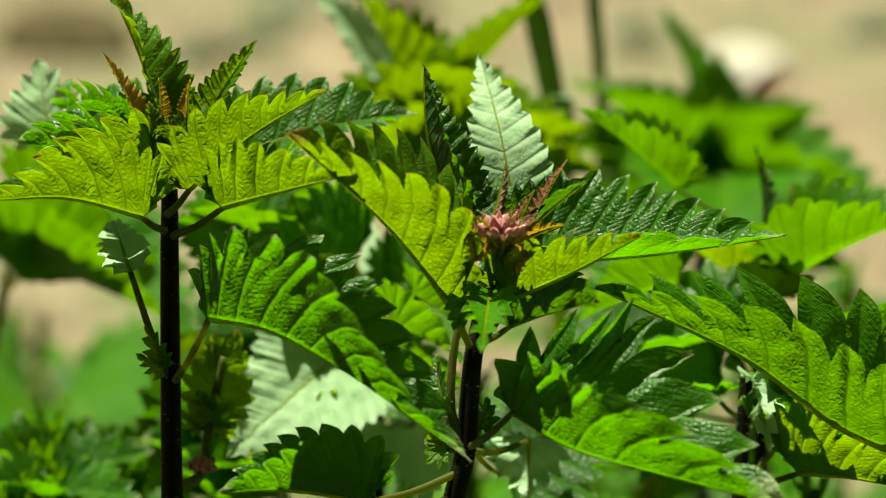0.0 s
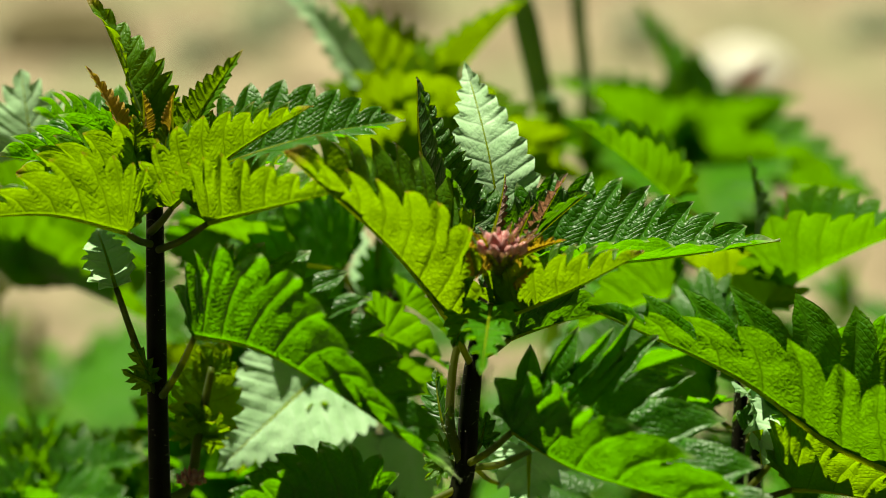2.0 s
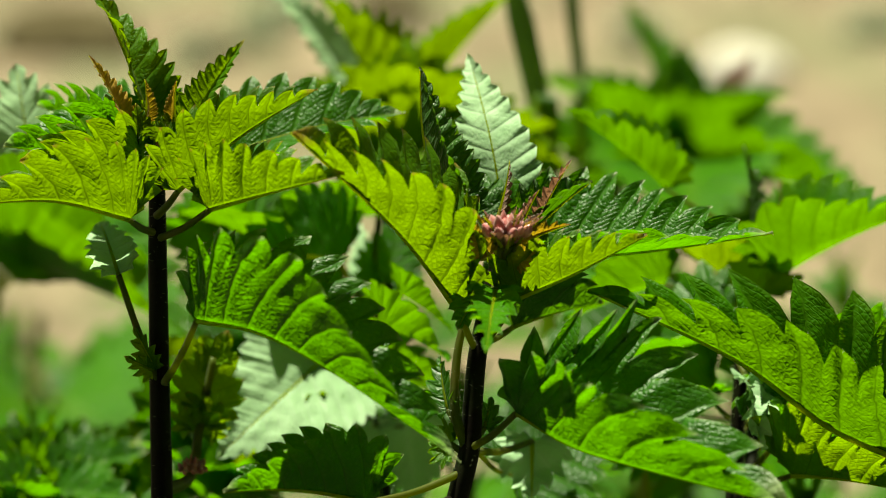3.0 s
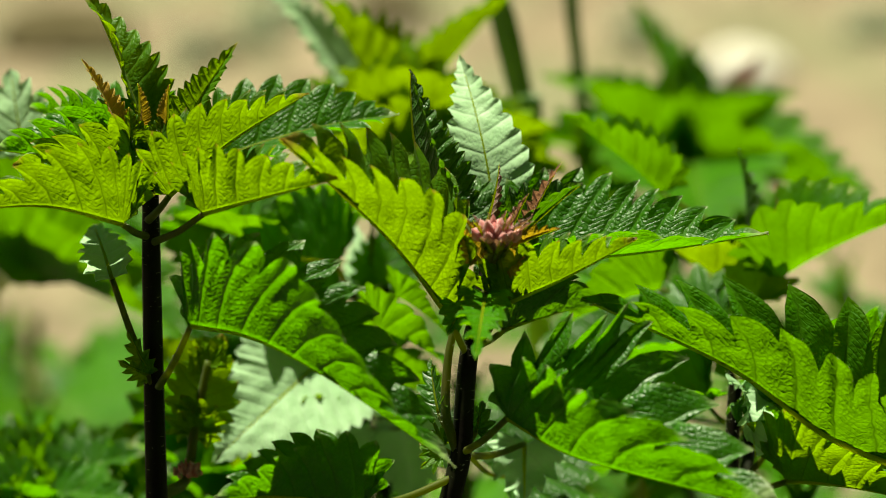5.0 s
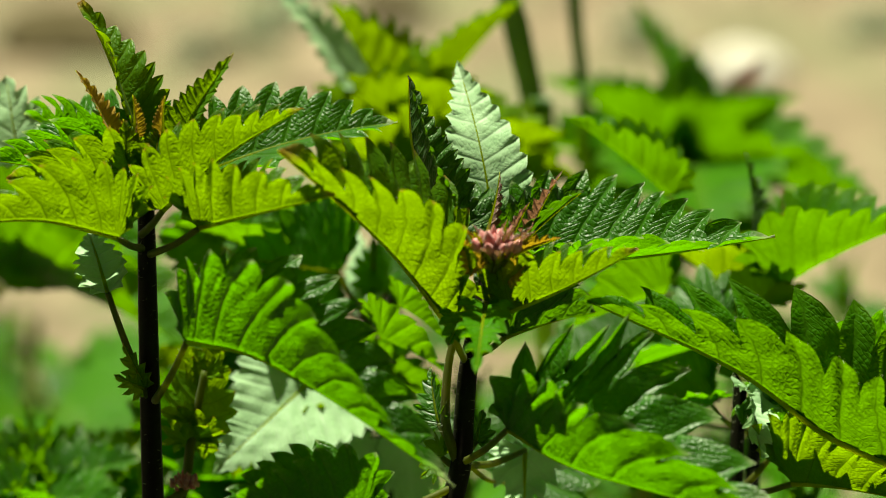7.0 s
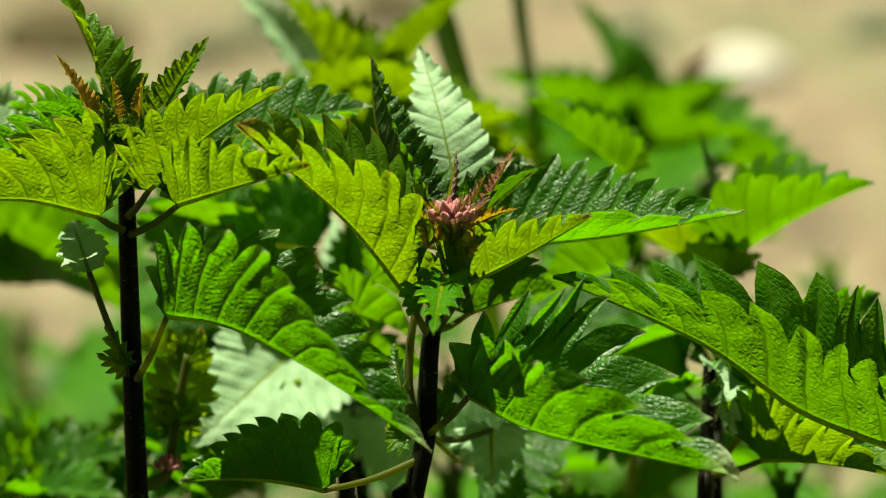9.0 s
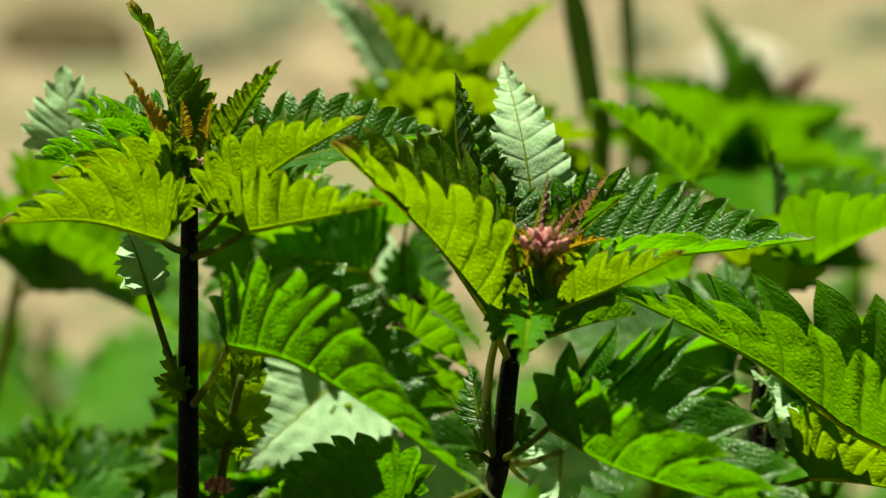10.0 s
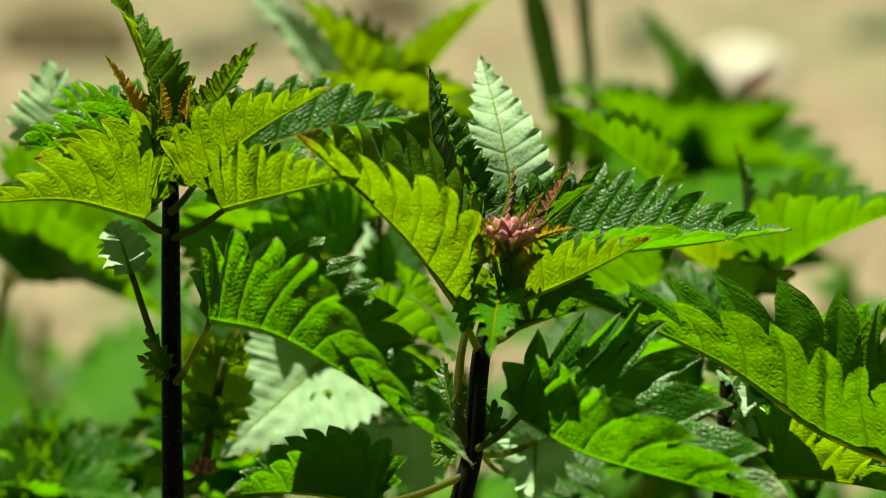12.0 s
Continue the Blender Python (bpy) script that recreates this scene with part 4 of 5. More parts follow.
leaf(sixth, (-0.0095, 0.1202, 0.2395), (-0.0098, 0.0962, 0.2437), (-0.0224, 0.0902, 0.2506), 0.0170, teeth=11, fine=False, stalk=0.001, roll=0, mat=YELLOW, seed=109, near=71.4, far=72.6)
leaf(sixth, (-0.0095, 0.1202, 0.2395), (-0.0064, 0.1095, 0.2393), (-0.0169, 0.0964, 0.2325), 0.0220, teeth=11, fine=False, stalk=0.001, up=(0, -0.7, 1), mat=YELLOW, seed=110)
leaf(sixth, (-0.0095, 0.1202, 0.2395), (-0.0064, 0.1115, 0.2449), (0.0042, 0.0984, 0.2380), 0.0180, teeth=11, fine=False, stalk=0.001, up=(0, -0.7, 1), mat=YELLOW, seed=111)
leaf(sixth, (-0.0095, 0.1202, 0.2395), (-0.0136, 0.1111, 0.2437), (-0.0216, 0.0996, 0.2414), 0.0180, teeth=11, fine=False, stalk=0.001, up=(0, -0.7, 1), mat=YELLOW, seed=112)
leaf(sixth, (-0.0095, 0.1211, 0.2417), (-0.0077, 0.1219, 0.2440), (-0.0017, 0.1237, 0.2548), 0.0090, teeth=11, fine=False, stalk=0.001, up=(-0.3, -1, 0.3), mat=RUSTY, seed=113)
leaf(sixth, (-0.0101, 0.1186, 0.2349), (-0.0029, 0.1167, 0.2356), (0.0257, 0.1120, 0.2460), 0.0180, teeth=11, fine=False, stalk=0.001, roll=25, mat=YELLOW, seed=114, near=89.9, far=28.1)
leaf(sixth, (-0.0095, 0.1211, 0.2417), (-0.0081, 0.1016, 0.2469), (0.0105, 0.0961, 0.2609), 0.0170, teeth=11, fine=False, stalk=0.001, roll=0, mat=YELLOW, seed=115, near=69.7, far=74.3)
leaf(sixth, (-0.0095, 0.1211, 0.2417), (-0.0105, 0.1018, 0.2474), (-0.0203, 0.1030, 0.2624), 0.0130, teeth=11, fine=False, stalk=0.001, roll=0, mat=YELLOW, seed=116, near=80.5, far=63.5)

seventh = plant_at("nettle_plant", -0.0100, 0.0700, "nettle with a pale downy leaf catching the light")
stem_of(seventh, [(-0.0100, 0.0700, -0.0040), (-0.0145, 0.0442, 0.1768), (-0.0145, 0.0496, 0.1917), (-0.0145, 0.0550, 0.2065), (-0.0140, 0.0612, 0.2234)], 0.0016, 0.0012)
leaf(seventh, (-0.0145, 0.0581, 0.2150), (-0.0192, 0.0462, 0.2231), (-0.0429, 0.0198, 0.2092), 0.0150, up=(0.2, -1, 0.75), far=8, near=8, mat=PALE, label="pale downy leaf with sharp teeth", fine=True, seed=117, teeth=20, depth=0.55, quilt=0.1)
leaf(seventh, (-0.0140, 0.0612, 0.2234), (-0.0112, 0.0323, 0.2317), (0.0017, 0.0243, 0.2273), 0.0140, mat=FRESH, fine=False, teeth=10, seed=118, up=(0, 0.8, 0.6))
leaf(seventh, (-0.0140, 0.0596, 0.2192), (-0.0075, 0.0380, 0.2359), (0.0023, 0.0298, 0.2309), 0.0100, mat=FRESH, fine=False, teeth=10, seed=119, up=(0, 0.8, 0.6))
leaf(seventh, (-0.0145, 0.0550, 0.2065), (-0.0249, 0.0435, 0.2041), (-0.0399, 0.0324, 0.2028), 0.0160, fine=False, teeth=10, seed=120, up=(0, 0.8, 0.6), mat=YELLOW)
leaf(seventh, (-0.0145, 0.0535, 0.2023), (-0.0071, 0.0442, 0.2061), (-0.0049, 0.0353, 0.1932), 0.0110, mat=PALE, fine=False, teeth=10, seed=121, up=(0, 0.8, 0.5))
leaf(seventh, (-0.0145, 0.0535, 0.2023), (-0.0188, 0.0442, 0.2061), (-0.0190, 0.0353, 0.1932), 0.0080, mat=PALE, fine=False, teeth=10, seed=122, up=(0, 0.8, 0.5))
leaf(seventh, (-0.0143, 0.0766, 0.2249), (-0.0256, 0.0748, 0.2317), (-0.0528, 0.0683, 0.2256), 0.0180, roll=20, mat=FRESH, fine=False, teeth=10, seed=123, near=62.1, far=25.9)
leaf(seventh, (-0.0143, 0.0778, 0.2281), (-0.0383, 0.0568, 0.2406), (-0.0535, 0.0549, 0.2472), 0.0170, roll=20, mat=FRESH, fine=False, teeth=10, seed=124, near=57.1, far=30.9)
leaf(seventh, (-0.0140, 0.0612, 0.2234), (-0.0140, 0.0620, 0.2256), (-0.0164, 0.0730, 0.2384), 0.0045, up=(0, -1, 0.3), mat=PALE, fine=False, teeth=10, seed=130)
leaf(seventh, (-0.0145, 0.0535, 0.2023), (-0.0143, 0.0488, 0.2187), (0.0023, 0.0414, 0.2157), 0.0130, far=8, near=8, fine=False, teeth=10, seed=132, up=(0, 0.8, 0.6), mat=FRESH)
leaf(seventh, (-0.0139, 0.0575, 0.2249), (-0.0197, 0.0478, 0.2392), (-0.0408, 0.0433, 0.2444), 0.0150, mat=LEAF, arch=0.04, label="dark shaded leaf with rounded teeth", seed=134, up=(0.1, -1, 0.42), far=0, near=0, teeth=12, depth=0.7, curl=0.0)
leaf(seventh, (-0.0140, 0.0612, 0.2234), (-0.0125, 0.0604, 0.2447), (-0.0314, 0.0560, 0.2501), 0.0095, mat=FRESH, fine=False, teeth=9, seed=171, up=(0, 0.8, 0.6))
leaf(seventh, (-0.0140, 0.0612, 0.2234), (-0.0105, 0.0596, 0.2307), (-0.0081, 0.0661, 0.2427), 0.0075, mat=LEAF, fine=False, teeth=9, seed=172, up=(0.1, -1, 0.42))
leaf(seventh, (-0.0140, 0.0612, 0.2234), (-0.0428, 0.0589, 0.2405), (-0.0553, 0.0561, 0.2444), 0.0100, mat=LEAF, fine=False, teeth=9, seed=173, up=(0.1, -1, 0.42))

eighth = plant_at("nettle_plant", -0.1450, 0.1500, "blurred nettle with broad leaves behind the others")
stem_of(eighth, [(-0.1450, 0.1500, -0.0040), (-0.1068, 0.0946, 0.1399), (-0.1031, 0.1072, 0.1743), (-0.0982, 0.1155, 0.1973), (-0.0958, 0.1205, 0.2111)], 0.0014, 0.001, mat=STALK)
leaf(eighth, (-0.0970, 0.1189, 0.2065), (-0.0909, 0.1116, 0.2157), (-0.0533, 0.0876, 0.2082), 0.0280, teeth=11, fine=False, roll=10, mat=FRESH, seed=135, near=71.2, far=26.8)
leaf(eighth, (-0.0970, 0.1189, 0.2065), (-0.0921, 0.1103, 0.2123), (-0.1028, 0.1042, 0.2247), 0.0200, teeth=11, fine=False, roll=20, mat=FRESH, seed=136, near=69.4, far=48.6)
leaf(eighth, (-0.0970, 0.1209, 0.2122), (-0.0873, 0.1136, 0.2213), (-0.0624, 0.1022, 0.2191), 0.0260, teeth=11, fine=False, roll=20, mat=FRESH, seed=137, near=95.0, far=23.0)

ninth = plant_at("nettle_plant", -0.0850, 0.0700, "low dark nettle with crowded toothed leaves")
stem_of(ninth, [(-0.0850, 0.0700, -0.0040), (-0.0829, 0.0503, 0.1614), (-0.0817, 0.0558, 0.1765), (-0.0806, 0.0589, 0.1851)], 0.0014, 0.001)
leaf(ninth, (-0.0812, 0.0585, 0.1840), (-0.0833, 0.0546, 0.1907), (-0.0945, 0.0477, 0.2010), 0.0090, teeth=8, fine=False, roll=15, mat=LEAF, seed=139, far=47.7, near=30)
leaf(ninth, (-0.0812, 0.0585, 0.1840), (-0.0777, 0.0542, 0.1896), (-0.0590, 0.0510, 0.1984), 0.0090, teeth=8, fine=False, roll=20, mat=LEAF, seed=140, far=31.8, near=20)
leaf(ninth, (-0.0812, 0.0585, 0.1840), (-0.0799, 0.0638, 0.1867), (-0.0734, 0.0718, 0.1970), 0.0080, teeth=8, fine=False, up=(0.2, -1, 0.6), mat=LEAF, seed=141)
leaf(ninth, (-0.0812, 0.0585, 0.1840), (-0.0833, 0.0638, 0.1867), (-0.0884, 0.0722, 0.1981), 0.0080, teeth=8, fine=False, up=(-0.2, -1, 0.6), mat=LEAF, seed=142)
leaf(ninth, (-0.0812, 0.0581, 0.1829), (-0.0781, 0.0479, 0.1899), (-0.0601, 0.0347, 0.1946), 0.0080, teeth=8, fine=False, roll=15, mat=LEAF, seed=143, far=31.2, near=30)
leaf(ninth, (-0.0812, 0.0581, 0.1829), (-0.0811, 0.0443, 0.1916), (-0.0905, 0.0322, 0.1993), 0.0080, teeth=8, fine=False, roll=5, seed=144, far=57.1, near=25, mat=LEAF)
leaf(ninth, (-0.0812, 0.0585, 0.1840), (-0.0740, 0.0729, 0.1827), (-0.0631, 0.0858, 0.1886), 0.0080, teeth=8, fine=False, up=(0.2, -1, 0.8), mat=LEAF, seed=145)

eleventh = plant_at("nettle_plant", -0.1500, 0.3300, "far blurred nettle with large glowing leaves")
stem_of(eleventh, [(-0.1500, 0.3300, -0.0040), (-0.1095, 0.2494, 0.0973), (-0.1081, 0.2564, 0.1167), (-0.1066, 0.2625, 0.1333), (-0.1051, 0.2665, 0.1444)], 0.002, 0.0014, mat=STALK)
leaf(eleventh, (-0.1058, 0.2620, 0.1319), (-0.0986, 0.2400, 0.1299), (-0.0682, 0.2152, 0.1203), 0.0400, teeth=11, fine=False, stalk=0.0012, up=(0, -0.35, 1), far=8, near=8, seed=148, mat=FRESH)
leaf(eleventh, (-0.1058, 0.2620, 0.1319), (-0.1058, 0.2400, 0.1299), (-0.1246, 0.2195, 0.1322), 0.0400, teeth=11, fine=False, stalk=0.0012, up=(0, -0.35, 1), far=8, near=8, seed=149, mat=FRESH)
leaf(eleventh, (-0.1066, 0.2595, 0.1250), (-0.0880, 0.2452, 0.1151), (-0.0524, 0.2380, 0.1245), 0.0400, teeth=11, fine=False, stalk=0.0012, up=(0, -0.35, 1), far=8, near=8, seed=150, mat=FRESH)

tenth = plant_at("nettle_plant", -0.0480, 0.1000, "dark nettle with shaded leaves behind the others")
stem_of(tenth, [(-0.0480, 0.1000, -0.0040), (-0.0462, 0.0604, 0.1629), (-0.0459, 0.0664, 0.1792), (-0.0454, 0.0719, 0.1945), (-0.0451, 0.0751, 0.2032)], 0.0014, 0.001, mat=STALK)
leaf(tenth, (-0.0452, 0.0743, 0.2010), (-0.0439, 0.0627, 0.1984), (-0.0391, 0.0652, 0.2170), 0.0200, teeth=11, fine=False, up=(0.1, -1, 0.5), far=10, near=10, mat=LEAF, seed=153)
leaf(tenth, (-0.0452, 0.0743, 0.2010), (-0.0464, 0.0672, 0.1990), (-0.0565, 0.0690, 0.2156), 0.0180, teeth=11, fine=False, up=(0, -1, 0.6), far=10, near=10, mat=YELLOW, seed=154)
leaf(tenth, (-0.0454, 0.0711, 0.1923), (-0.0464, 0.0625, 0.1860), (-0.0613, 0.0523, 0.1991), 0.0200, teeth=11, fine=False, roll=20, mat=LEAF, seed=155, near=38.9, far=44.1)
leaf(tenth, (-0.0454, 0.0711, 0.1923), (-0.0418, 0.0625, 0.1860), (-0.0207, 0.0523, 0.1991), 0.0220, teeth=11, fine=False, roll=20, mat=LEAF, seed=156, near=44.5, far=38.5)
leaf(tenth, (-0.0452, 0.0747, 0.2021), (-0.0422, 0.0759, 0.2054), (-0.0260, 0.0799, 0.2163), 0.0180, teeth=11, fine=False, roll=20, mat=LEAF, seed=157, near=63.8, far=24.2)
leaf(tenth, (-0.0459, 0.0672, 0.1814), (-0.0467, 0.0481, 0.1874), (-0.0538, 0.0412, 0.1978), 0.0180, teeth=11, fine=False, roll=10, mat=LEAF, seed=158, near=8.6, far=69.4)
leaf(tenth, (-0.0459, 0.0672, 0.1814), (-0.0428, 0.0572, 0.1833), (-0.0348, 0.0600, 0.1908), 0.0180, teeth=11, fine=False, roll=10, mat=LEAF, seed=159, near=47.8, far=30.2)
leaf(tenth, (-0.0459, 0.0672, 0.1814), (-0.0533, 0.0763, 0.1773), (-0.0569, 0.0828, 0.1950), 0.0180, teeth=11, fine=False, up=(0.1, -1, 0.5), far=10, near=10, mat=LEAF, seed=160)

# ---- grass ----
grass_one = grass((0.0251, 0.1324, 0.0000), [(0.0208, 0.1453, 0.2206), (0.0187, 0.1513, 0.2371), (0.0158, 0.1560, 0.2500), (0.0118, 0.1616, 0.2653), (0.0083, 0.1650, 0.2747)], 0.0028, "broad green grass blade among the nettles")
grass_two = grass((0.0354, 0.1696, 0.0000), [(0.0313, 0.1831, 0.2075), (0.0305, 0.1921, 0.2322), (0.0291, 0.1966, 0.2446), (0.0282, 0.2011, 0.2570), (0.0271, 0.2056, 0.2693)], 0.0016, "narrow dark green grass blade among the nettles")

# ---- on the ground ----
stone(0.134, 0.939, 0.021, 0.012, "pale sunlit stone on dry ground", STONE)
stone(-0.177, 0.995, 0.03, 0.0135, "dark clod of earth on dry ground", CLOD)
stone(-0.100, 0.977, 0.012, 0.0054, "dark clod of earth on dry ground", CLOD)
stone(-0.188, 0.981, 0.02, 0.0090, "dark clod of earth on dry ground", CLOD)
stone(-0.025, 1.046, 0.02, 0.0090, "dark clod of earth on dry ground", CLOD)
stone(-0.159, 0.977, 0.02, 0.0090, "dark clod of earth on dry ground", CLOD)
weed(-0.085, 0.999, 0.022)
weed(-0.112, 0.964, 0.02)
weed(0.091, 0.999, 0.022)
weed(0.201, 1.009, 0.022)
weed(-0.076, 1.037, 0.024)

# ---- low nettles that fill the clump behind ----
LOW = []


def low_nettle(x, y, height, turn, seed, span=0.045):
    """A young nettle: stem and crossed pairs of leaves that shorten towards the top."""
    rng = random.Random(seed)
    ob = plant_at("nettle_plant", x, y, "low young nettle growing under the taller ones")
    lean = Vector((rng.uniform(-0.06, 0.06), rng.uniform(-0.06, 0.06), 1))
    points = [Vector((x, y, -0.004)) + lean * height * u for u in (0, 0.35, 0.7, 1)]
    stem_of(ob, points, 0.0014, 0.0008, hairs=0, mat=STALK)
    pairs = 4
    for i in range(pairs):
        u = 0.3 + 0.68 * i / (pairs - 1)
        c = Vector((x, y, 0)) + lean * height * u
        for k in range(2):
            a = turn + math.pi * k + math.pi / 2 * i + rng.uniform(-0.3, 0.3)
            out = Vector((math.cos(a), math.sin(a), 0))
            size = span * (1.0 - 0.5 * (i / (pairs - 1)) ** 2) * rng.uniform(0.85, 1.15)
            b = c + out * 0.2 * size + Vector((0, 0, 0.18 * size))
            e = b + out * size + Vector((0, 0, rng.uniform(-0.35, 0.05) * size))
            leaf(ob, c, b, e, size * 0.36, far=rng.uniform(15, 35), near=rng.uniform(15, 35), arch=0.06, teeth=9, fine=False, seed=seed * 20 + i * 2 + k,
                 mat=FRESH if rng.random() < 0.45 else LEAF, wave=0.08)
    for k in range(4):
        a = turn + k * 1.57
        c = Vector((x, y, 0)) + lean * height
        e = c + Vector((math.cos(a) * 0.006, math.sin(a) * 0.006, 0.016))
        leaf(ob, c, c, e, 0.0035, far=50, near=50, teeth=6, fine=False, seed=seed * 20 + 10 + k, mat=FRESH, name="young_shoot", up=(math.cos(a + 3.14), math.sin(a + 3.14), 0.2))
    LOW.append(ob)


for row, (y, height, count, wide) in enumerate(((0.055, 0.19, 5, 0.095), (0.08, 0.18, 5, 0.10), (0.11, 0.185, 5, 0.10), (0.17, 0.165, 5, 0.12), (0.25, 0.14, 5, 0.14), (0.34, 0.105, 5, 0.15), (0.44, 0.075, 5, 0.16))):
    for i in range(count):
        r = random.Random(row * 10 + i)
        x = -wide + 2 * wide * (i + 0.5 * (row % 2) + r.uniform(-0.2, 0.2)) / (count - 0.5)
        if x < -0.04 and y < 0.3:
            continue
        low_nettle(x, y + r.uniform(-0.02, 0.02), height * r.uniform(0.85, 1.12), r.uniform(0, 3), row * 10 + i + 1)

# dark low nettles at the edge of the clump
low_nettle(-0.0831, 0.0618, 0.1858, 0.0, 120, 0.03)
low_nettle(-0.0729, 0.0678, 0.1846, 0.7, 121, 0.03)
low_nettle(-0.0634, 0.0570, 0.1842, 1.4, 122, 0.03)
low_nettle(-0.0756, 0.0486, 0.1847, 2.1, 123, 0.03)
low_nettle(-0.0873, 0.0519, 0.1820, 2.8, 124, 0.03)

# below the view: unseen nettles added in front and at both sides, blocking ground bounce
for i in range(6):
    r = random.Random(200 + i)
    low_nettle(-0.125 + 0.05 * i, -0.05 + r.uniform(-0.015, 0.015), r.uniform(0.12, 0.15), r.uniform(0, 3), 90 + i)
for i in range(13):
    for j in range(9):
        r = random.Random(300 + i * 9 + j)
        x, y = -0.42 + 0.07 * i + r.uniform(-0.02, 0.02), -0.42 + 0.07 * j + r.uniform(-0.02, 0.02)
        if (abs(x) < 0.17 and y > -0.08) or (abs(x) < 0.12 and y < -0.35):
            continue
        copy_thing(LOW[-1 - (i + j) % 6], pose(x, y, 0, 0, 0, r.uniform(0, 360)))


def motions():
    """The breeze: each plant sways about its foot."""
    walk(middle, [(t, pose(-0.0040, -0.0060, 0, a, b)) for t, a, b in (
        (0, -0.86, 0.04), (0.5, -0.86, 1.10), (1, 0.70, 1.26), (1.5, 1.19, 0.44),
        (2, 0.87, 0.01), (2.5, 0.00, -0.00), (3, -0.89, 0.21), (3.5, -0.72, 0.08),
        (5.5, -0.23, -0.31), (6, -0.00, -0.44), (6.5, 0.39, -0.31), (7, 0.71, -0.19),
        (7.5, 1.71, -0.53), (7.7, 2.25, -0.90), (9.3, -2.81, -1.82), (9.5, -2.58, -0.86),
        (10, 0.22, 1.61), (10.5, 3.21, 2.05), (11, 3.62, 1.17), (11.5, 2.14, 0.31),
        (12, -0.63, 0.36),
    )])
    walk(second, [(t, pose(-0.0520, -0.0040, 0, a, b)) for t, a, b in (
        (0, -0.84, 0.52), (0.5, -0.49, 0.94), (1, 1.14, 0.87), (1.5, 1.56, 0.50),
        (2, 0.91, 0.07), (2.5, 0.00, 0.00), (3, -0.59, 0.05), (3.5, -0.44, -0.16),
        (5.5, 0.08, -0.17), (6, 0.36, -0.24), (6.5, 0.85, -0.20), (7, 1.45, -0.22),
        (7.5, 2.23, -0.38), (7.7, 2.47, -0.97), (9.3, -1.37, -1.19), (9.5, -1.20, -0.47),
        (10, 1.75, 1.48), (10.5, 4.36, 2.20), (11, 4.77, 1.36), (11.5, 2.36, 0.99),
        (12, -0.62, 0.58),
    )])
    walk(third, [(t, pose(0.0520, 0.0120, 0, a, b)) for t, a, b in (
        (0, -1.31, 0.41), (0.5, -0.91, 1.21), (1, -0.39, 0.94), (1.5, -0.22, 0.54),
        (2, 0.44, 0.04), (2.5, -0.00, 0.00), (3, -1.07, 0.10), (3.5, -0.84, 0.06),
        (5.5, -0.39, -0.21), (6, -0.39, 0.03), (6.5, -0.33, 0.02), (7, -0.17, 0.04),
        (7.5, 0.60, 0.24), (7.7, 1.23, 0.15), (9.3, -3.55, -1.32), (9.5, -3.79, -0.82),
        (10, -0.91, 1.02), (10.5, 0.20, 2.32), (11, 1.97, 1.70), (11.5, 1.18, 0.63),
        (12, -0.86, -0.56),
    )])
    walk(fourth, [(t, pose(0.0700, 0.0750, 0, a, b)) for t, a, b in (
        (0, -0.78, 0.42), (0.5, -0.29, 1.08), (1, 0.03, 0.80), (1.5, 0.21, 0.26),
        (2, 0.39, 0.04), (2.5, -0.00, 0.00), (3, -0.94, -0.10), (3.5, -0.81, -0.09),
        (5.5, -0.56, -0.38), (6, -0.54, -0.13), (6.5, -0.34, -0.20), (7, -0.00, -0.08),
        (7.5, 0.71, 0.07), (7.7, 1.06, -0.31), (9.3, -3.84, -1.92), (9.5, -3.74, -1.28),
        (10, -1.59, 1.02), (10.5, 0.80, 2.10), (11, 2.36, 2.25), (11.5, 0.99, 0.80),
        (12, -1.24, -0.43),
    )])
    walk(fifth, [(t, pose(0.1000, 0.3000, 0, a, b)) for t, a, b in (
        (0, 1.28, 1.88), (0.5, -0.13, 0.54), (1, 0.07, 0.88), (1.5, 0.77, 1.30),
        (2, 0.41, 0.51), (2.5, -0.00, 0.00), (3, -0.06, -0.21), (3.5, -0.20, -0.70),
        (5.5, 0.11, 0.42), (6, 0.10, 0.35), (6.5, -0.24, -0.06), (7, 0.36, 0.33),
        (7.5, 0.81, 1.02), (7.7, 0.98, 0.66), (9.3, -1.82, -3.02), (9.5, -1.43, -2.40),
        (10, 1.33, 3.99), (10.5, 3.07, 6.58), (11, 3.73, 8.50), (11.5, 2.44, 5.54),
        (12, 1.03, 0.83),
    )])
    walk(sixth, [(t, pose(-0.0120, 0.1500, 0, a, b)) for t, a, b in (
        (0, -0.41, 1.19), (0.5, 0.15, 1.20), (1, 0.53, 0.67), (1.5, 0.68, 0.14),
        (2, 0.41, 0.27), (2.5, 0.00, 0.00), (3, -0.21, -0.40), (3.5, 0.00, -0.53),
        (5.5, 0.00, -0.27), (6, 0.28, -0.13), (6.5, 0.14, -0.26), (7, 0.68, 0.01),
        (7.5, 1.67, 0.02), (7.7, 2.30, -0.76), (9.3, -1.14, -2.15), (9.5, -0.35, -0.67),
        (10, 0.26, 1.60), (10.5, 1.25, 4.12), (11, 1.96, 5.31), (11.5, 1.19, 2.34),
        (12, 0.34, -1.19),
    )])
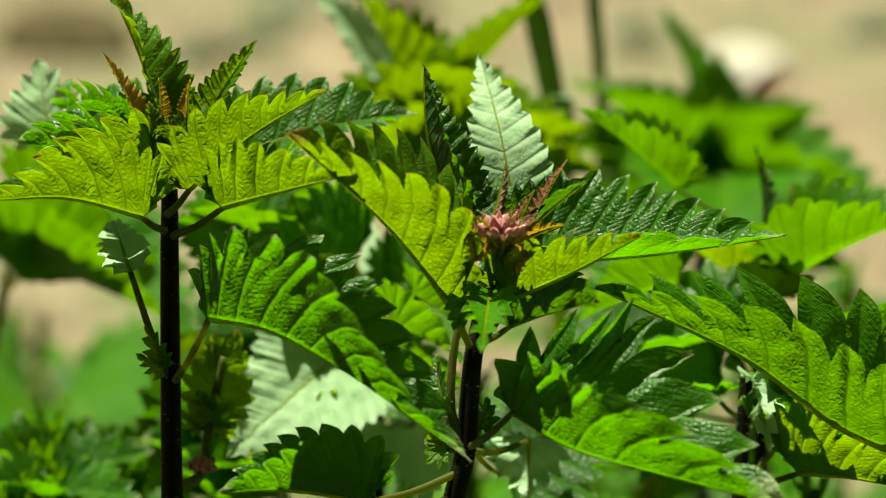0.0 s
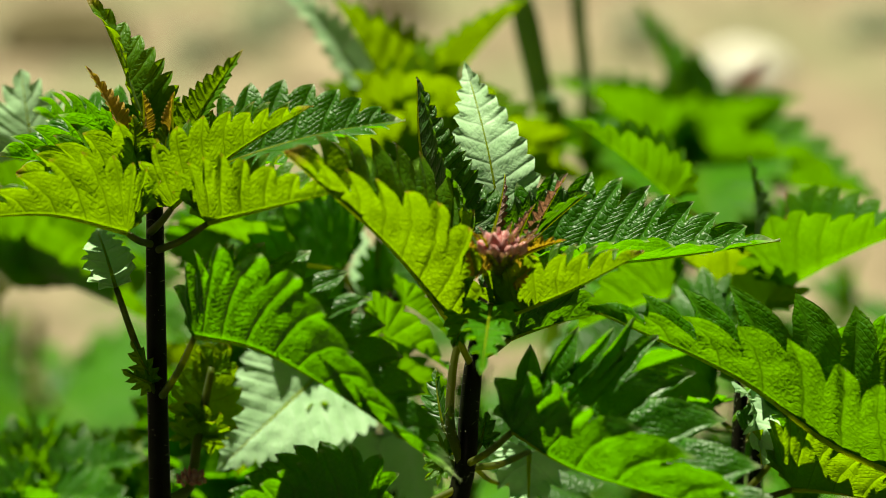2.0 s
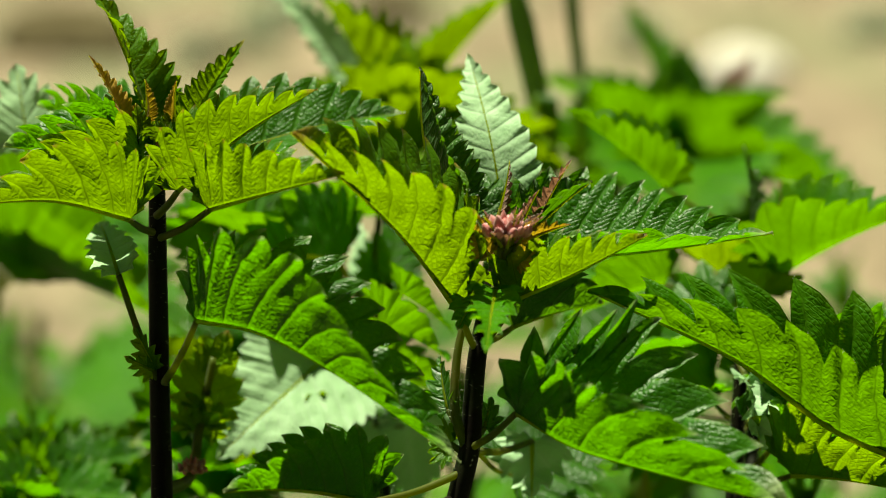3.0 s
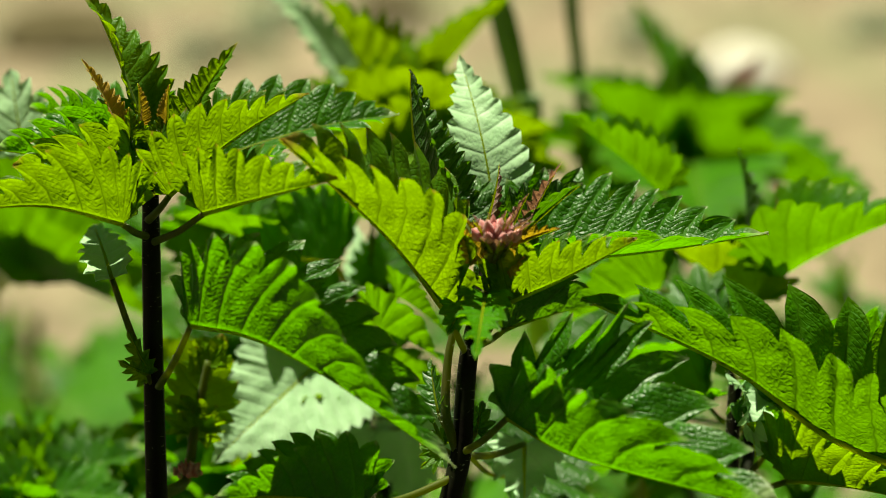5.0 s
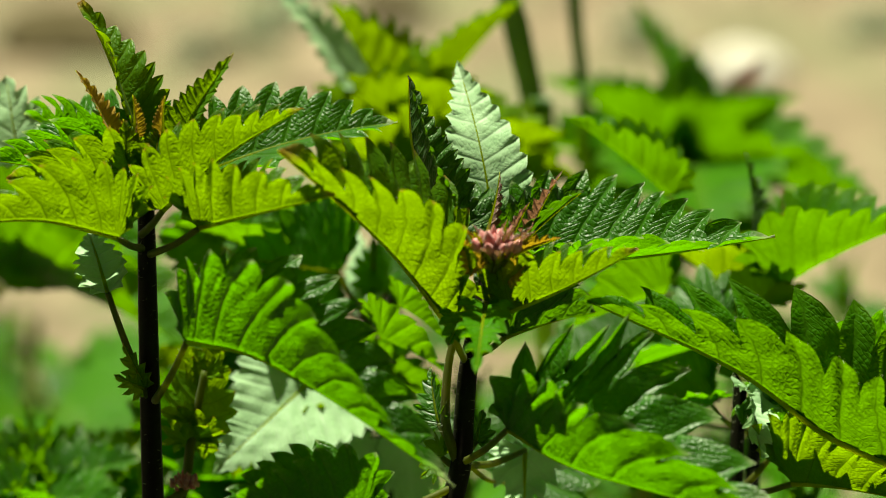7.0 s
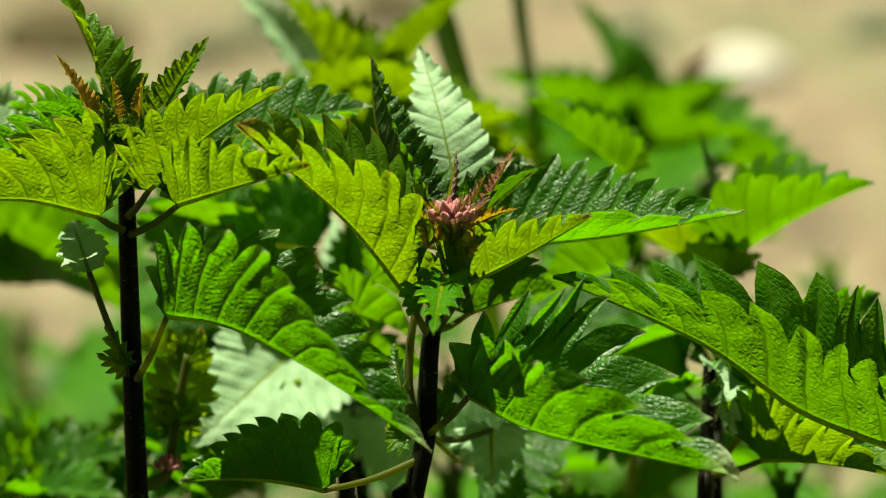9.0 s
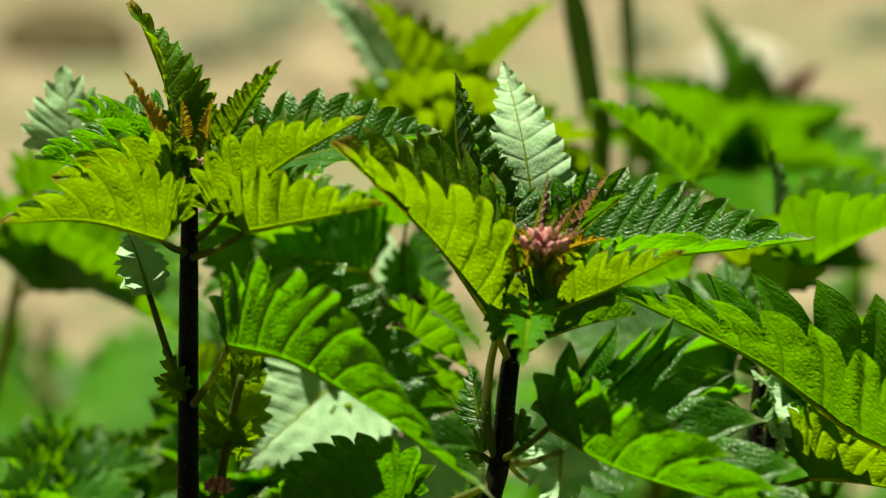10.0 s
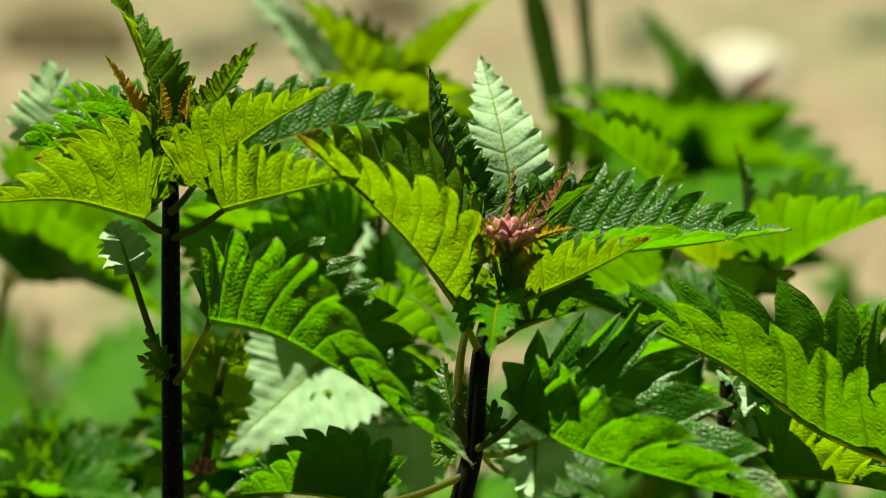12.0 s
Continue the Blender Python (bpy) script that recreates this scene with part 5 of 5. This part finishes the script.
    walk(seventh, [(t, pose(-0.0100, 0.0700, 0, a, b)) for t, a, b in (
        (0, -0.50, 0.46), (0.5, -0.05, 0.98), (1, 0.65, 0.71), (1.5, 0.79, 0.18),
        (2, 0.53, 0.02), (2.5, 0.00, 0.00), (3, -0.44, -0.11), (3.5, -0.33, -0.19),
        (5.5, -0.06, -0.30), (6, 0.19, -0.20), (6.5, 0.30, -0.26), (7, 0.71, -0.18),
        (7.5, 1.29, -0.39), (7.7, 1.37, -0.81), (9.3, -2.17, -1.45), (9.5, -1.77, -1.13),
        (10, 0.80, 1.22), (10.5, 2.81, 1.90), (11, 3.03, 1.61), (11.5, 1.34, 1.10),
        (12, -0.57, 0.13),
    )])
    walk(eighth, [(t, pose(-0.1450, 0.1500, 0, a, b)) for t, a, b in (
        (0, -0.51, 0.40), (0.5, -0.55, 0.70), (1, 0.16, 0.63), (1.5, 0.48, 0.35),
        (2, 0.34, 0.03), (2.5, 0.00, -0.00), (3, -0.27, 0.04), (3.5, -0.12, -0.11),
        (5.5, 0.07, -0.13), (6, 0.21, -0.18), (6.5, 0.44, -0.16), (7, 0.69, -0.18),
        (7.5, 1.10, -0.31), (7.7, 1.43, -0.75), (9.3, -0.12, -0.86), (9.5, -0.33, -0.30),
        (10, 0.22, 1.08), (10.5, 1.28, 1.62), (11, 1.79, 0.98), (11.5, 0.71, 0.71),
        (12, -0.47, 0.43),
    )])
    walk(grass_one, [(t, pose(0.0251, 0.1324, 0, a, b)) for t, a, b in (
        (0, 0.16, 1.49), (0.5, 0.17, 1.63), (1, 0.14, 1.17), (1.5, 0.13, 1.00),
        (2, 0.12, 0.92), (2.5, -0.00, 0.00), (3, 0.10, 0.69), (3.5, -0.06, -0.34),
        (5.5, 0.01, 0.06), (6, 0.07, 0.46), (6.5, 0.08, 0.57), (7, 0.62, 0.39),
        (7.5, 1.48, 1.36), (7.7, 1.42, 0.54), (9.3, -1.04, -3.25), (9.5, -1.05, -1.25),
        (10, 1.42, 3.47), (10.5, 4.00, 7.18), (11, 4.59, 8.38), (11.5, 3.32, 5.84),
        (12, 0.85, 1.55),
    )])
    walk(grass_two, [(t, pose(0.0354, 0.1696, 0, a, b)) for t, a, b in (
        (0, 0.09, 1.47), (0.5, 0.09, 1.28), (1, 0.08, 1.09), (1.5, 0.08, 1.03),
        (2, 0.06, 0.62), (2.5, 0.00, -0.00), (3, 0.04, 0.31), (3.5, -0.03, -0.25),
        (5.5, 0.04, 0.37), (6, 0.04, 0.31), (6.5, 0.05, 0.44), (7, 0.70, 0.41),
        (7.5, 1.34, 1.10), (7.7, 1.32, 0.58), (9.3, -0.67, -2.65), (9.5, -1.10, -1.10),
        (10, 1.22, 3.16), (10.5, 3.25, 6.83), (11, 4.03, 7.91), (11.5, 2.98, 5.74),
        (12, 0.73, 0.88),
    )])
    walk(ninth, [(t, pose(-0.0850, 0.0700, 0, a, b)) for t, a, b in (
        (0, -0.32, 0.35), (0.5, -0.20, 0.62), (1, 0.38, 0.56), (1.5, 0.54, 0.31),
        (2, 0.33, 0.03), (2.5, 0.00, 0.00), (3, -0.24, 0.04), (3.5, -0.18, -0.10),
        (5.5, 0.01, -0.12), (6, 0.15, -0.16), (6.5, 0.34, -0.14), (7, 0.58, -0.15),
        (7.5, 0.91, -0.26), (7.7, 1.03, -0.66), (9.3, -0.48, -0.77), (9.5, -0.41, -0.27),
        (10, 0.63, 0.96), (10.5, 1.81, 1.45), (11, 2.05, 0.89), (11.5, 0.94, 0.64),
        (12, -0.27, 0.38),
    )])
    walk(long_leaf, [(t, pose(x / 1000, y / 1000, z / 1000)) for t, x, y, z in (
        (0, 14.4, 7.7, 253.0), (0.5, 12.3, 7.9, 253.6), (1, 10.5, 8.4, 254.8),
        (1.5, 11.3, 8.4, 254.9), (2, 12.8, 8.2, 254.3), (2.5, 13.0, 8.0, 253.9),
        (3, 11.3, 7.9, 253.5), (3.5, 11.5, 8.0, 253.9), (5.5, 12.7, 8.0, 253.7),
        (6, 13.6, 8.1, 254.2), (6.5, 13.2, 8.2, 254.3), (7, 12.8, 8.3, 254.5),
        (7.5, 13.8, 8.2, 254.4), (7.7, 14.5, 8.1, 254.0), (9.3, 15.7, 7.9, 253.5),
        (9.5, 13.6, 8.1, 254.2), (10, 12.0, 8.6, 255.4), (10.5, 13.6, 9.0, 256.3),
        (11, 15.7, 8.1, 254.1), (11.5, 15.7, 7.6, 252.9), (12, 13.9, 8.3, 254.6),
    )])
    walk(pale_leaf, [(t, pose(x / 1000, y / 1000, z / 1000)) for t, x, y, z in (
        (0, 16.2, 8.8, 256.0), (0.5, 13.3, 8.8, 255.9), (1, 12.9, 8.7, 255.8),
        (1.5, 13.3, 8.7, 255.8), (2, 13.7, 8.7, 255.8), (2.5, 13.4, 8.7, 255.8),
        (3, 13.3, 8.8, 256.1), (3.5, 13.4, 8.9, 256.3), (5.5, 13.7, 8.8, 256.1),
        (6, 13.7, 8.8, 256.1), (6.5, 13.5, 8.8, 256.1), (7, 13.3, 8.8, 255.9),
        (7.5, 13.7, 8.7, 255.7), (7.7, 13.7, 8.6, 255.5), (9.3, 14.1, 9.1, 256.8),
        (9.5, 13.7, 9.0, 256.6), (10, 12.8, 8.8, 255.9), (10.5, 13.0, 9.0, 256.4),
        (11, 13.6, 8.8, 255.9), (11.5, 13.9, 8.8, 256.1), (12, 14.8, 8.8, 256.1),
    )])
    walk(puckered_leaf, [(t, pose(x / 1000, y / 1000, z / 1000)) for t, x, y, z in (
        (0, 13.9, 8.9, 256.2), (0.5, 12.1, 8.7, 255.8), (1, 11.8, 8.8, 255.9),
        (1.5, 12.5, 8.8, 256.0), (2, 12.9, 8.8, 256.1), (2.5, 12.6, 8.7, 255.8),
        (3, 12.4, 8.7, 255.8), (3.5, 12.5, 8.8, 256.0), (5.5, 12.7, 8.8, 256.0),
        (6, 12.8, 8.8, 255.9), (6.5, 12.8, 8.8, 256.1), (7, 12.4, 8.8, 256.1),
        (7.5, 13.3, 9.0, 256.4), (7.7, 13.2, 9.0, 256.5), (9.3, 13.5, 8.9, 256.2),
        (9.5, 12.3, 8.8, 256.0), (10, 11.7, 8.8, 256.0), (10.5, 12.1, 9.0, 256.5),
        (11, 13.0, 9.4, 257.3), (11.5, 13.1, 9.2, 256.9), (12, 13.2, 8.9, 256.3),
    )])
    walk(tip_leaf, [(t, pose(x / 1000, y / 1000, z / 1000)) for t, x, y, z in (
        (0, -0.6, 8.5, 263.7), (0.5, -1.0, 8.5, 263.5), (1, -1.8, 8.3, 263.1),
        (1.5, -1.5, 8.3, 263.2), (2, -1.0, 8.3, 263.1), (2.5, -0.4, 8.6, 263.9),
        (3, -0.3, 8.6, 263.8), (3.5, -0.3, 8.6, 263.9), (5.5, -0.8, 8.5, 263.6),
        (6, -0.9, 8.5, 263.5), (6.5, -1.0, 8.5, 263.6), (7, -1.1, 8.4, 263.4),
        (7.5, -1.5, 7.9, 262.1), (7.7, -0.7, 8.2, 262.9), (9.3, 0.3, 8.5, 263.5),
        (9.5, 0.6, 8.7, 264.0), (10, 1.5, 8.4, 263.4), (10.5, 1.5, 8.2, 263.0),
        (11, 1.3, 7.8, 262.3), (11.5, 1.0, 7.9, 262.2), (12, -0.2, 8.8, 264.4),
    )])
    walk(turned_leaf, [(t, pose(x / 1000, y / 1000, z / 1000)) for t, x, y, z in (
        (0, -22.7, 46.8, 260.8), (0.5, -23.6, 46.8, 260.5), (1, -22.7, 46.7, 260.3),
        (1.5, -23.3, 46.4, 259.6), (2, -23.0, 46.5, 259.9), (2.5, -24.1, 46.6, 260.1),
        (3, -24.6, 46.6, 260.2), (3.5, -24.1, 46.6, 260.1), (5.5, -24.5, 46.4, 259.6),
        (6, -23.7, 46.4, 259.7), (6.5, -23.2, 46.5, 259.8), (7, -24.1, 46.2, 259.1),
        (7.5, -24.8, 46.2, 259.2), (7.7, -22.9, 46.3, 259.3), (9.3, -26.8, 46.9, 261.0),
        (9.5, -26.9, 46.7, 260.4), (10, -21.4, 46.7, 260.5), (10.5, -25.5, 46.3, 259.5),
        (11, -20.6, 46.4, 259.7), (11.5, -16.9, 47.0, 261.3), (12, -21.2, 46.9, 260.8),
    )])
    walk(tenth, [(t, pose(-0.0480, 0.1000, 0, a, b)) for t, a, b in (
        (0, -0.51, 0.37), (0.5, -0.22, 0.81), (1, 0.42, 0.58), (1.5, 0.61, 0.16),
        (2, 0.43, 0.02), (2.5, -0.00, -0.00), (3, -0.31, -0.08), (3.5, -0.25, -0.14),
        (5.5, 0.01, -0.26), (6, 0.19, -0.15), (6.5, 0.31, -0.21), (7, 0.62, -0.13),
        (7.5, 1.11, -0.30), (7.7, 1.23, -0.65), (9.3, -1.40, -1.20), (9.5, -1.20, -0.92),
        (10, 0.46, 1.01), (10.5, 1.97, 1.58), (11, 2.22, 1.37), (11.5, 0.89, 0.90),
        (12, -0.51, 0.10),
    )])
    walk(eleventh, [(t, pose(-0.1500, 0.3300, 0, a, b)) for t, a, b in (
        (0, -0.40, 0.47), (0.5, -0.36, 0.72), (1, 0.02, 0.63), (1.5, 0.27, 0.33),
        (2, 0.26, 0.02), (2.5, -0.00, -0.00), (3, -0.16, 0.05), (3.5, -0.08, -0.13),
        (5.5, 0.07, -0.18), (6, 0.16, -0.24), (6.5, 0.29, -0.23), (7, 0.49, -0.21),
        (7.5, 0.78, -0.44), (7.7, 0.99, -0.81), (9.3, -0.17, -0.95), (9.5, -0.25, -0.39),
        (10, 0.01, 1.13), (10.5, 0.60, 1.82), (11, 0.94, 1.34), (11.5, 0.31, 0.90),
        (12, -0.33, 0.47),
    )])
    for i, ob in enumerate(LOW):
        walk(ob, [(t, pose(ob.location.x, ob.location.y, 0, a * (0.5 + 0.06 * (i % 5)), b * (0.6 + 0.07 * (i % 4)))) for t, a, b in (
            (0, -0.50, 0.46), (0.5, -0.05, 0.98), (1, 0.65, 0.71), (1.5, 0.79, 0.18),
            (2, 0.53, 0.02), (2.5, 0.00, 0.00), (3, -0.44, -0.11), (3.5, -0.33, -0.19),
            (5.5, -0.06, -0.30), (6, 0.19, -0.20), (6.5, 0.30, -0.26), (7, 0.71, -0.18),
            (7.5, 1.29, -0.39), (7.7, 1.37, -0.81), (9.3, -2.17, -1.45), (9.5, -1.77, -1.13),
            (10, 0.80, 1.22), (10.5, 2.81, 1.90), (11, 3.03, 1.61), (11.5, 1.34, 1.10),
            (12, -0.57, 0.13),
        )])


motions()
